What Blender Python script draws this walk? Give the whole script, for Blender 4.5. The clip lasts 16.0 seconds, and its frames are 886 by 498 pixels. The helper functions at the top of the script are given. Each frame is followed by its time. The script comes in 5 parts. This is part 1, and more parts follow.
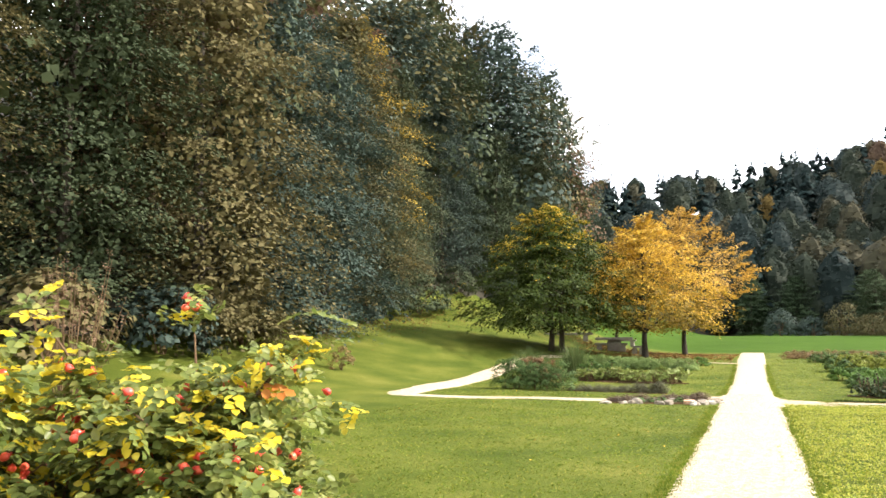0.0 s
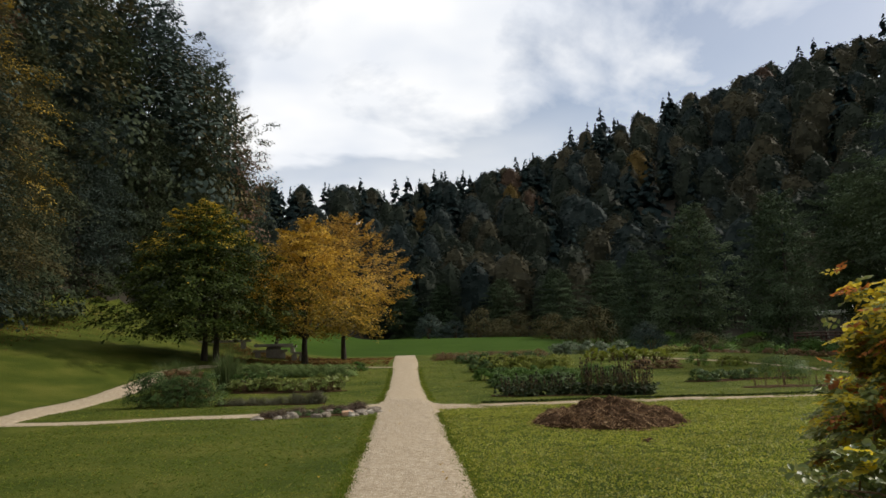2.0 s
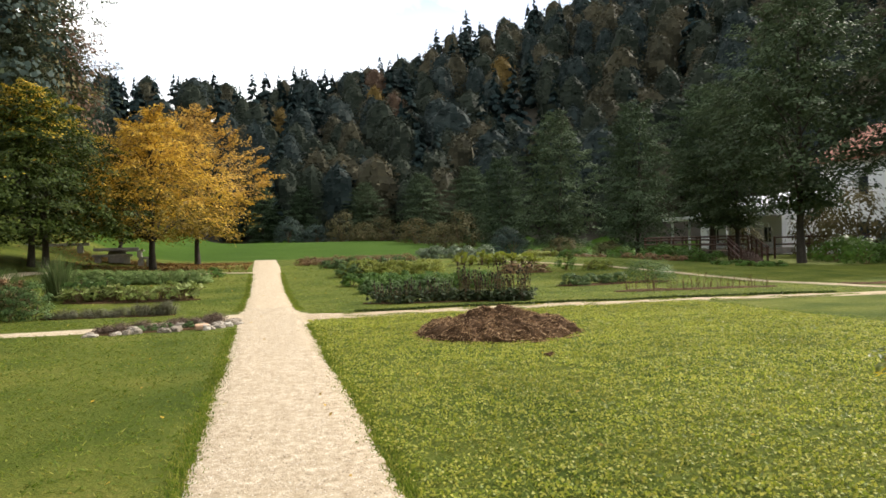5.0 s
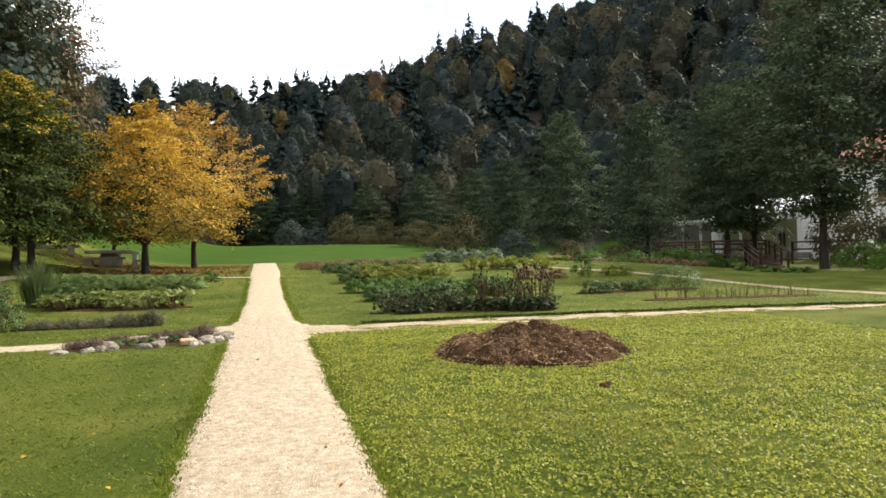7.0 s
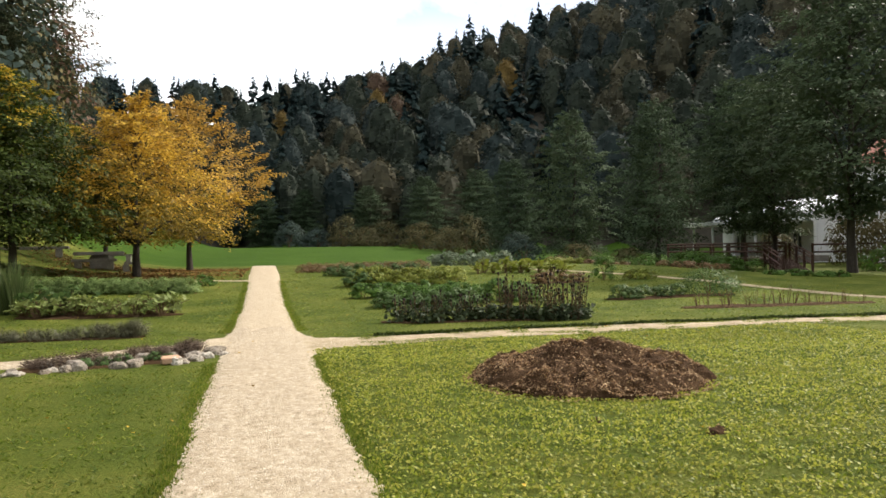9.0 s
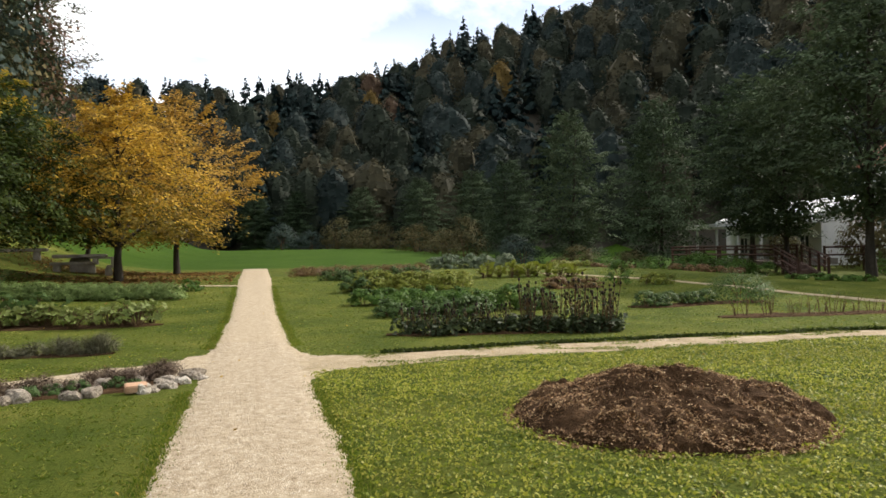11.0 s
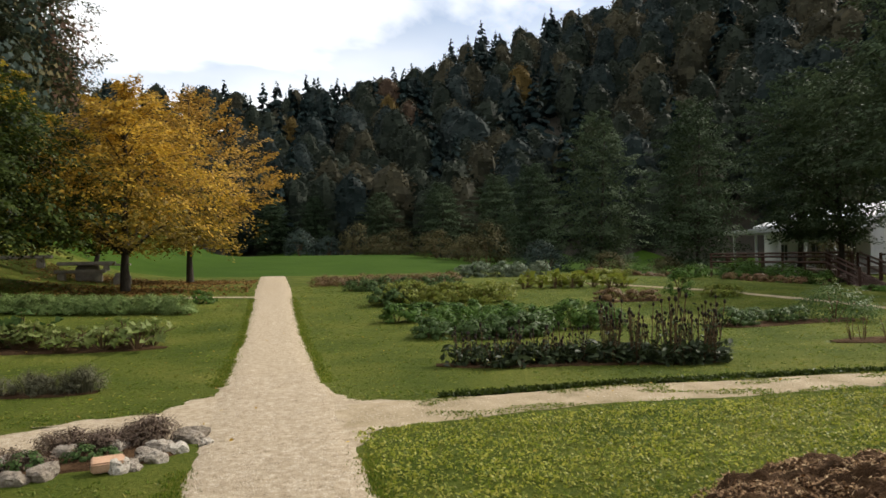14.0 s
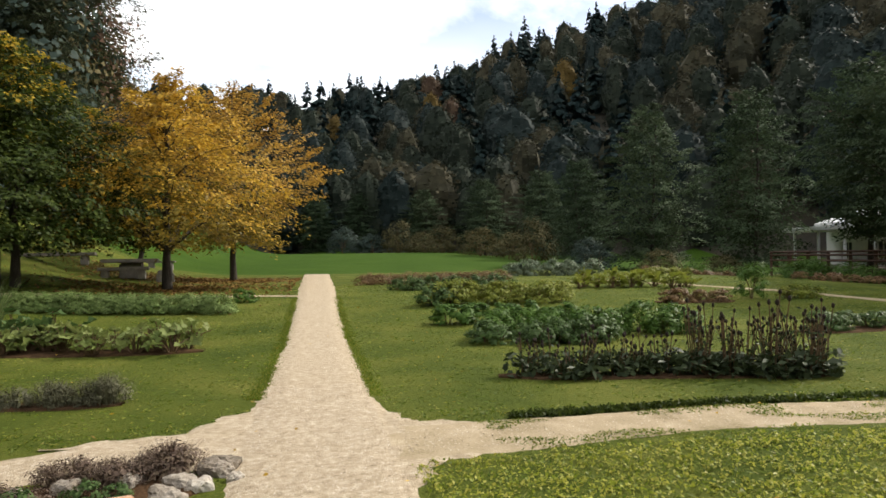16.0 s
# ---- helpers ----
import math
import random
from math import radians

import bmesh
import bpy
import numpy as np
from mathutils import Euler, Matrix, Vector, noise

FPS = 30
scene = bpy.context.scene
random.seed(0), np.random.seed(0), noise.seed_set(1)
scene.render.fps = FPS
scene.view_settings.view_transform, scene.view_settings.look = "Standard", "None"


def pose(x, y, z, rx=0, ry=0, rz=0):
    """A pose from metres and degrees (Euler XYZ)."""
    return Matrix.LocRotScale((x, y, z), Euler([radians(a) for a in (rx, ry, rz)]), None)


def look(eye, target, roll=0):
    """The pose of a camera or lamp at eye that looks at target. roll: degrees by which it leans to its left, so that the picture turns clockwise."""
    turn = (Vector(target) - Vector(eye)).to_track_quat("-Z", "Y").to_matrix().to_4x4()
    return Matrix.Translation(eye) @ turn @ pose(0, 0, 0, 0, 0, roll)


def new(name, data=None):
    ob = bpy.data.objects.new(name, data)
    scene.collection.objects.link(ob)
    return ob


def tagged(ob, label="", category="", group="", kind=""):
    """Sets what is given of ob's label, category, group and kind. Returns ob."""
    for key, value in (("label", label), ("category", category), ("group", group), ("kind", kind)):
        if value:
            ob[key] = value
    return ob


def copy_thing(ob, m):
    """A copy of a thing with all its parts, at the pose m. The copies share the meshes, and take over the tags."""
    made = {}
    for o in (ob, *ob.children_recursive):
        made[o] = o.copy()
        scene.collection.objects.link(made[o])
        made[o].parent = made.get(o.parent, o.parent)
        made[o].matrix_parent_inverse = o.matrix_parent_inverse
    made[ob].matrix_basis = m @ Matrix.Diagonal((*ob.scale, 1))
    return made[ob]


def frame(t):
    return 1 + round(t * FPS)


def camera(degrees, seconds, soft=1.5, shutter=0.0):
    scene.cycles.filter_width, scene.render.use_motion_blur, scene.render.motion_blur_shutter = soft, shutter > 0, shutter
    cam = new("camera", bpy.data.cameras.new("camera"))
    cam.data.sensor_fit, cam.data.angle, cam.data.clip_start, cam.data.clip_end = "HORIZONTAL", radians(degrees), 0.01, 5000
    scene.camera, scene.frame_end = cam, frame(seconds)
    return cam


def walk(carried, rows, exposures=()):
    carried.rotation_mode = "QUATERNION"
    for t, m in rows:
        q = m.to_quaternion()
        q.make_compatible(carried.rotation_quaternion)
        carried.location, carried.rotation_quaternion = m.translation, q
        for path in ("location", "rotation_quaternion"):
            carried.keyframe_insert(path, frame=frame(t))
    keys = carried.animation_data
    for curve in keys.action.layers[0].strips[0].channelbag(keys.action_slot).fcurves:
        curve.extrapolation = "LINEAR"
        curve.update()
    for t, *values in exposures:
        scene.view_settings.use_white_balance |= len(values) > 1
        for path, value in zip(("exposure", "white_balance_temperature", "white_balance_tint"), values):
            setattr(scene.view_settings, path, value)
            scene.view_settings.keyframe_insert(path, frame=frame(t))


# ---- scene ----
cam = camera(63.5, 16.0, 1.6)
PATH = [
    (0, (0.692, 2.907, 1.41), (-0.099, 4.724, 1.681), -0.1),
    (0.5, (0.63, 3.345, 1.372), (0.142, 5.266, 1.639), -1.0),
    (1, (0.612, 3.891, 1.438), (0.337, 5.853, 1.711), -1.0),
    (1.5, (0.494, 4.317, 1.49), (0.489, 6.297, 1.767), -1.3),
    (2, (0.493, 4.818, 1.484), (0.598, 6.796, 1.756), -1.7),
    (2.5, (0.429, 5.15, 1.51), (0.633, 7.118, 1.802), -1.5),
    (3, (0.342, 5.429, 1.508), (0.632, 7.387, 1.797), -1.7),
    (3.5, (0.348, 5.707, 1.499), (0.714, 7.665, 1.675), -2.0),
    (4, (0.371, 5.957, 1.511), (0.807, 7.908, 1.558), -1.8),
    (4.2, (0.354, 6.073, 1.507), (0.814, 8.02, 1.508), -1.7),
    (6.5, (0.462, 7.833, 1.495), (0.949, 9.773, 1.489), -1.6),
    (7, (0.469, 8.365, 1.533), (0.946, 10.307, 1.538), -1.4),
    (7.5, (0.456, 8.849, 1.538), (0.93, 10.792, 1.545), -1.3),
    (8, (0.546, 9.463, 1.499), (1.018, 11.407, 1.496), -1.5),
    (8.5, (0.54, 9.877, 1.513), (1.012, 11.82, 1.525), -1.2),
    (9, (0.485, 10.37, 1.525), (0.964, 12.312, 1.537), -1.3),
    (11.5, (0.543, 12.756, 1.552), (1.054, 14.69, 1.571), -1.3),
    (12, (0.525, 13.261, 1.537), (1.049, 15.191, 1.552), -1.4),
    (12.5, (0.555, 13.703, 1.612), (1.073, 15.635, 1.64), -1.4),
    (13, (0.522, 14.152, 1.631), (1.031, 16.086, 1.659), -1.4),
    (13.5, (0.498, 14.591, 1.628), (0.991, 16.53, 1.652), -1.3),
    (14, (0.468, 14.979, 1.671), (0.924, 16.926, 1.706), -1.2),
    (14.5, (0.406, 15.264, 1.665), (0.825, 17.22, 1.701), -1.2),
    (15, (0.416, 15.612, 1.656), (0.793, 17.576, 1.691), -1.2),
    (15.5, (0.468, 15.922, 1.656), (0.815, 17.891, 1.691), -1.1),
    (16, (0.471, 16.287, 1.663), (0.812, 18.258, 1.695), -1.1),
]
walk(cam, [(t, look(eye, target, roll)) for t, eye, target, roll in PATH],
     [(0, 1.3), (0.5, 0.8), (1.0, 0.15), (1.5, -0.4), (2.0, -0.72), (2.5, -0.66), (3.5, -0.57), (4.0, -0.05), (4.2, 0.1), (6.4, 0.52), (9.2, 0.3), (11.4, 0.0), (12.5, -0.1), (14.5, -0.27), (16, 0.05)])
SUN_STRENGTH, SKY_STRENGTH, CLOUD_STRENGTH = 5.0, 0.15, 1.85

# ---- world, sun ----
SUN_AZ, SUN_EL = 64.0, 37.0      # degrees right of the path's direction, degrees above the horizon
world = bpy.data.worlds.new("sky")
scene.world = world
world.use_nodes = True
wn, wl = world.node_tree.nodes, world.node_tree.links
wn.clear()
sky = wn.new("ShaderNodeTexSky")
sky.sky_type = 'NISHITA'
sky.sun_disc = False
sky.sun_elevation = radians(SUN_EL)
sky.sun_rotation = radians(SUN_AZ)
sky.air_density, sky.dust_density, sky.ozone_density = 1.0, 1.3, 1.0
geo = wn.new("ShaderNodeTexCoord")
sep = wn.new("ShaderNodeSeparateXYZ")
wl.new(geo.outputs["Generated"], sep.inputs[0])


def wmath(op, a, b=None):
    n = wn.new("ShaderNodeMath")
    n.operation = op
    for i, v in enumerate((a, b)):
        if v is None:
            continue
        if isinstance(v, (int, float)):
            n.inputs[i].default_value = v
        else:
            wl.new(v, n.inputs[i])
    return n.outputs[0]


zc = wmath('ADD', wmath('MAXIMUM', sep.outputs["Z"], 0.0), 0.16)
comb = wn.new("ShaderNodeCombineXYZ")
wl.new(wmath('DIVIDE', sep.outputs["X"], zc), comb.inputs[0])
wl.new(wmath('DIVIDE', sep.outputs["Y"], zc), comb.inputs[1])
cl = wn.new("ShaderNodeTexNoise")
cl.inputs["Scale"].default_value = 0.95
cl.inputs["Detail"].default_value = 8.0
cl.inputs["Roughness"].default_value = 0.55
cl.inputs["Distortion"].default_value = 0.35
wl.new(comb.outputs[0], cl.inputs["Vector"])
cover = wn.new("ShaderNodeValToRGB")
cover.color_ramp.elements[0].position, cover.color_ramp.elements[1].position = 0.42, 0.52
cover.color_ramp.elements[0].color = (0.16, 0.16, 0.16, 1)      # thin veil between the clouds
wl.new(cl.outputs["Fac"], cover.inputs[0])
belly = wn.new("ShaderNodeTexNoise")
belly.inputs["Scale"].default_value = 1.3
belly.inputs["Detail"].default_value = 4.0
wl.new(comb.outputs[0], belly.inputs["Vector"])
tone = wn.new("ShaderNodeValToRGB")
tone.color_ramp.elements[0].position, tone.color_ramp.elements[1].position = 0.36, 0.62
tone.color_ramp.elements[0].color = (0.70, 0.74, 0.81, 1)
tone.color_ramp.elements[1].color = (1.0, 0.99, 0.97, 1)
wl.new(belly.outputs["Fac"], tone.inputs[0])
bg_sky, bg_cloud = wn.new("ShaderNodeBackground"), wn.new("ShaderNodeBackground")
wl.new(sky.outputs[0], bg_sky.inputs[0])
wl.new(tone.outputs[0], bg_cloud.inputs[0])
bg_sky.inputs[1].default_value = SKY_STRENGTH
bg_cloud.inputs[1].default_value = CLOUD_STRENGTH
wmix = wn.new("ShaderNodeMixShader")
low = wn.new("ShaderNodeMapRange")      # white haze low over the hills
low.inputs[1].default_value, low.inputs[2].default_value = 0.20, 0.36
low.inputs[3].default_value, low.inputs[4].default_value = 0.85, 0.0
wl.new(sep.outputs["Z"], low.inputs[0])
wl.new(wmath('MAXIMUM', cover.outputs[0], low.outputs[0]), wmix.inputs[0])
wl.new(bg_sky.outputs[0], wmix.inputs[1])
wl.new(bg_cloud.outputs[0], wmix.inputs[2])
wout = wn.new("ShaderNodeOutputWorld")
wl.new(wmix.outputs[0], wout.inputs[0])

sun_data = bpy.data.lights.new("sun", 'SUN')
sun_data.energy = SUN_STRENGTH
sun_data.angle = radians(0.6)
sun_data.color = (1.0, 0.93, 0.82)
sun = new("sun", sun_data)
sa, se = radians(SUN_AZ), radians(SUN_EL)
sun.matrix_world = look((60 * math.sin(sa), 60 * math.cos(sa), 60), (60 * math.sin(sa) - math.sin(sa) * math.cos(se), 60 * math.cos(sa) - math.cos(sa) * math.cos(se), 60 - math.sin(se)))


# ---- materials ----
def material(name):
    m = bpy.data.materials.new(name)
    m.use_nodes = True
    m.node_tree.nodes.clear()
    return m, m.node_tree.nodes, m.node_tree.links


def ramp(nodes, stops):
    r = nodes.new("ShaderNodeValToRGB")
    e = r.color_ramp.elements
    while len(e) < len(stops):
        e.new(0.5)
    for k, (p, c) in zip(e, stops):
        k.position, k.color = p, (*c, 1)
    return r


def leaf_material(name, cols, through_light=0.35, rough=0.5, by_tree=0.25, spec=0.1):
    """Leaves: colour by leaf and by plant, part of the light shines through."""
    m, n, l = material(name)
    g = n.new("ShaderNodeNewGeometry")
    o = n.new("ShaderNodeObjectInfo")
    tone_at = n.new("ShaderNodeAttribute")     # one random number for each tree of a wood
    tone_at.attribute_name = "tone"
    tsum = n.new("ShaderNodeMath")
    tsum.operation = 'ADD'
    l.new(o.outputs["Random"], tsum.inputs[0])
    l.new(tone_at.outputs["Fac"], tsum.inputs[1])
    tfr = n.new("ShaderNodeMath")
    tfr.operation = 'FRACT'
    l.new(tsum.outputs[0], tfr.inputs[0])
    mixv = n.new("ShaderNodeMath")
    mixv.operation = 'MULTIPLY_ADD'
    l.new(tfr.outputs[0], mixv.inputs[0])
    mixv.inputs[1].default_value = by_tree
    scl = n.new("ShaderNodeMath")
    scl.operation = 'MULTIPLY'
    l.new(g.outputs["Random Per Island"], scl.inputs[0])
    scl.inputs[1].default_value = 1 - by_tree
    l.new(scl.outputs[0], mixv.inputs[2])
    k = len(cols)
    r = ramp(n, [(i / max(1, k - 1), c) for i, c in enumerate(cols)])
    l.new(mixv.outputs[0], r.inputs[0])
    tc = n.new("ShaderNodeTexCoord")
    nz = n.new("ShaderNodeTexNoise")
    nz.inputs["Scale"].default_value = 0.55
    nz.inputs["Detail"].default_value = 7
    nz.inputs["Roughness"].default_value = 0.68
    l.new(tc.outputs["Object"], nz.inputs["Vector"])
    hs = n.new("ShaderNodeHueSaturation")
    mr = n.new("ShaderNodeMapRange")
    mr.inputs[1].default_value, mr.inputs[2].default_value = 0.3, 0.7
    mr.inputs[3].default_value, mr.inputs[4].default_value = 0.7, 1.3
    l.new(nz.outputs["Fac"], mr.inputs[0])
    l.new(mr.outputs[0], hs.inputs["Value"])
    l.new(r.outputs[0], hs.inputs["Color"])
    p = n.new("ShaderNodeBsdfPrincipled")
    p.inputs["Roughness"].default_value = rough
    p.inputs["Specular IOR Level"].default_value = spec
    l.new(hs.outputs[0], p.inputs["Base Color"])
    t = n.new("ShaderNodeBsdfTranslucent")
    l.new(hs.outputs[0], t.inputs[0])
    ms = n.new("ShaderNodeMixShader")
    ms.inputs[0].default_value = through_light
    l.new(p.outputs[0], ms.inputs[1])
    l.new(t.outputs[0], ms.inputs[2])
    out = n.new("ShaderNodeOutputMaterial")
    l.new(ms.outputs[0], out.inputs[0])
    return m


def rough_material(name, cols, scale=3.0, fine=30.0, rough=0.9, bump=0.3, island=0.0, metal=0.0, spec=0.25, stretch=(1, 1, 1), dist=0.02):
    """Two scales of noise between the colours, fine bump, optional change from piece to piece."""
    m, n, l = material(name)
    tc = n.new("ShaderNodeTexCoord")
    mp = n.new("ShaderNodeMapping")
    mp.inputs["Scale"].default_value = stretch
    l.new(tc.outputs["Object"], mp.inputs[0])
    a, b = n.new("ShaderNodeTexNoise"), n.new("ShaderNodeTexNoise")
    a.inputs["Scale"].default_value, a.inputs["Detail"].default_value = scale, 5
    b.inputs["Scale"].default_value, b.inputs["Detail"].default_value = fine, 6
    b.inputs["Roughness"].default_value = 0.65
    for q in (a, b):
        l.new(mp.outputs[0], q.inputs["Vector"])
    ad = n.new("ShaderNodeMath")
    ad.operation = 'ADD'
    l.new(a.outputs["Fac"], ad.inputs[0])
    l.new(b.outputs["Fac"], ad.inputs[1])
    s = n.new("ShaderNodeMapRange")
    s.inputs[1].default_value, s.inputs[2].default_value = 0.62, 1.38
    l.new(ad.outputs[0], s.inputs[0])
    val = s.outputs[0]
    if island:
        g = n.new("ShaderNodeNewGeometry")
        o = n.new("ShaderNodeObjectInfo")
        sm1 = n.new("ShaderNodeMath")
        sm1.operation = 'ADD'
        l.new(g.outputs["Random Per Island"], sm1.inputs[0])
        l.new(o.outputs["Random"], sm1.inputs[1])
        fr = n.new("ShaderNodeMath")
        fr.operation = 'FRACT'
        l.new(sm1.outputs[0], fr.inputs[0])
        mx = n.new("ShaderNodeMix")
        mx.inputs[0].default_value = island
        l.new(val, mx.inputs[2])
        l.new(fr.outputs[0], mx.inputs[3])
        val = mx.outputs[0]
    k = len(cols)
    r = ramp(n, [(i / max(1, k - 1), c) for i, c in enumerate(cols)])
    l.new(val, r.inputs[0])
    p = n.new("ShaderNodeBsdfPrincipled")
    p.inputs["Roughness"].default_value = rough
    p.inputs["Metallic"].default_value = metal
    p.inputs["Specular IOR Level"].default_value = spec
    l.new(r.outputs[0], p.inputs["Base Color"])
    if bump:
        bp = n.new("ShaderNodeBump")
        bp.inputs["Strength"].default_value = bump
        bp.inputs["Distance"].default_value = dist
        l.new(b.outputs["Fac"], bp.inputs["Height"])
        l.new(bp.outputs[0], p.inputs["Normal"])
    out = n.new("ShaderNodeOutputMaterial")
    l.new(p.outputs[0], out.inputs[0])
    return m


M_lawn = rough_material("lawn", [(0.028, 0.045, 0.006), (0.057, 0.077, 0.010), (0.100, 0.112, 0.018), (0.175, 0.158, 0.038)], 0.6, 30.0, 0.95, 1.0, dist=0.04, spec=0.06)
M_floor = rough_material("forest_floor", [(0.012, 0.011, 0.007), (0.026, 0.022, 0.013), (0.045, 0.038, 0.02)], 0.4, 6, 0.95, 0.5)
M_deep = rough_material("meadow_turf", [(0.024, 0.050, 0.006), (0.036, 0.070, 0.008), (0.052, 0.086, 0.012)], 0.2, 9.0, 0.95, 0.8, dist=0.05, spec=0.03)
M_grass = leaf_material("grass_blades", [(0.060, 0.105, 0.010), (0.105, 0.152, 0.015), (0.165, 0.196, 0.026), (0.270, 0.255, 0.055)], 0.5, 0.5, 0.0, 0.15)
# clover, raised towards bright yellow for the backlit glow right of the path
M_clover = leaf_material("clover_leaves", [(0.135, 0.178, 0.018), (0.228, 0.262, 0.030), (0.34, 0.335, 0.050), (0.44, 0.41, 0.095)], 0.45, 0.5, 0.0, 0.15)
M_gravel = rough_material("gravel", [(0.165, 0.120, 0.070), (0.36, 0.285, 0.190), (0.455, 0.370, 0.262), (0.66, 0.57, 0.44)], 14.0, 75.0, 0.95, 1.0, dist=0.015, spec=0.08)
M_track = rough_material("sandy_track", [(0.13, 0.105, 0.050), (0.285, 0.225, 0.135), (0.385, 0.305, 0.20), (0.56, 0.47, 0.34)], 2.2, 65.0, 0.95, 0.8, dist=0.012, spec=0.08)
M_pebble = rough_material("pebbles", [(0.13, 0.095, 0.06), (0.40, 0.32, 0.225), (0.72, 0.64, 0.53)], 8, 60, 0.9, 0.2, island=0.85)
M_soil = rough_material("soil", [(0.026, 0.015, 0.008), (0.066, 0.038, 0.020), (0.135, 0.080, 0.042)], 5, 45, 0.95, 0.9, dist=0.03, spec=0.03)
M_chips = rough_material("mulch_chips", [(0.060, 0.033, 0.017), (0.170, 0.094, 0.045), (0.36, 0.215, 0.105), (0.60, 0.44, 0.25)], 5, 40, 0.9, 0.3, island=0.85)
M_bark = rough_material("bark", [(0.020, 0.016, 0.012), (0.048, 0.039, 0.030), (0.09, 0.074, 0.058)], 4, 30, 0.95, 0.8, stretch=(1, 1, 0.2), dist=0.04)
M_stem = rough_material("stems", [(0.06, 0.035, 0.02), (0.12, 0.07, 0.035), (0.17, 0.12, 0.06)], 8, 60, 0.8, 0.2)
M_rock = rough_material("limestone", [(0.07, 0.052, 0.036), (0.22, 0.18, 0.135), (0.42, 0.37, 0.30), (0.62, 0.58, 0.50)], 6, 32, 0.92, 0.9, island=0.45, dist=0.03)
M_brick = rough_material("pale_brick", [(0.42, 0.24, 0.14), (0.58, 0.38, 0.25)], 5, 40, 0.9, 0.4)
M_slab = rough_material("weathered_stone", [(0.10, 0.09, 0.075), (0.19, 0.17, 0.145), (0.29, 0.26, 0.22)], 2.5, 25, 0.9, 0.5)
M_timber = rough_material("brown_timber", [(0.035, 0.018, 0.012), (0.075, 0.038, 0.026), (0.12, 0.07, 0.05)], 3, 40, 0.75, 0.3, stretch=(1, 1, 1), island=0.4)
M_render = rough_material("cream_render", [(0.60, 0.57, 0.50), (0.72, 0.69, 0.62), (0.78, 0.76, 0.70)], 0.8, 20, 0.9, 0.15)
M_white = rough_material("white_paint", [(0.70, 0.70, 0.69), (0.80, 0.80, 0.79)], 1.5, 20, 0.55, 0.1)
M_roof = rough_material("roof_sheet", [(0.62, 0.62, 0.61), (0.74, 0.74, 0.73), (0.80, 0.80, 0.79)], 0.8, 12, 0.5, 0.15, spec=0.4)
M_tile = rough_material("roof_tiles", [(0.16, 0.06, 0.04), (0.24, 0.095, 0.06), (0.30, 0.13, 0.085)], 1.5, 12, 0.85, 0.4)
M_hip = rough_material("rose_hip", [(0.50, 0.035, 0.025), (0.72, 0.075, 0.05), (0.78, 0.18, 0.08)], 12, 60, 0.3, 0.0, island=0.6, spec=0.5)
M_litter = leaf_material("fallen_leaves", [(0.10, 0.05, 0.02), (0.18, 0.095, 0.03), (0.27, 0.16, 0.045)], 0.15, 0.7, 0.0)

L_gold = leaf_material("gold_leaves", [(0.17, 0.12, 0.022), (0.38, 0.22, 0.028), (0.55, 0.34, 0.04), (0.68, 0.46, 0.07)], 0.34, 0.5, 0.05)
# olive leaves low and inside the gold crowns: turning colour, darkened for shade
L_olive_shaded = leaf_material("shaded_olive_gold_leaves", [(0.10, 0.085, 0.016), (0.19, 0.14, 0.022), (0.30, 0.20, 0.03)], 0.34, 0.5, 0.05)
L_amber = leaf_material("amber_leaves", [(0.20, 0.125, 0.03), (0.44, 0.26, 0.045), (0.62, 0.40, 0.08)], 0.34, 0.5, 0.05)
L_turn = leaf_material("turning_leaves", [(0.0240, 0.0384, 0.0072), (0.0400, 0.0592, 0.0104), (0.0656, 0.0840, 0.0144)], 0.3, 0.5, 0.05)
L_turn_top = leaf_material("turning_top_leaves", [(0.1725, 0.1760, 0.0200), (0.3450, 0.2530, 0.0280), (0.5520, 0.3520, 0.0350)], 0.4, 0.5, 0.05)
WOOD = [leaf_material("wood_green", [(0.0315, 0.0442, 0.0231), (0.0542, 0.0686, 0.0356), (0.0832, 0.0929, 0.0520)], 0.2, 0.65, 0.5, 0.05),
        leaf_material("wood_bluegreen", [(0.0284, 0.0457, 0.0363), (0.0484, 0.0700, 0.0555), (0.0750, 0.0975, 0.0771)], 0.2, 0.6, 0.5, 0.08),
        leaf_material("wood_olive", [(0.0621, 0.0594, 0.0272), (0.1074, 0.0944, 0.0410), (0.1549, 0.1257, 0.0602)], 0.25, 0.65, 0.5, 0.05),
        leaf_material("wood_tan", [(0.0955, 0.0610, 0.0419), (0.1589, 0.0975, 0.0645), (0.2146, 0.1371, 0.0935)], 0.25, 0.65, 0.5, 0.05),
        leaf_material("wood_yellow", [(0.2284, 0.1610, 0.0276), (0.3634, 0.2544, 0.0412), (0.4777, 0.3323, 0.0688)], 0.25, 0.65, 0.5, 0.05)]
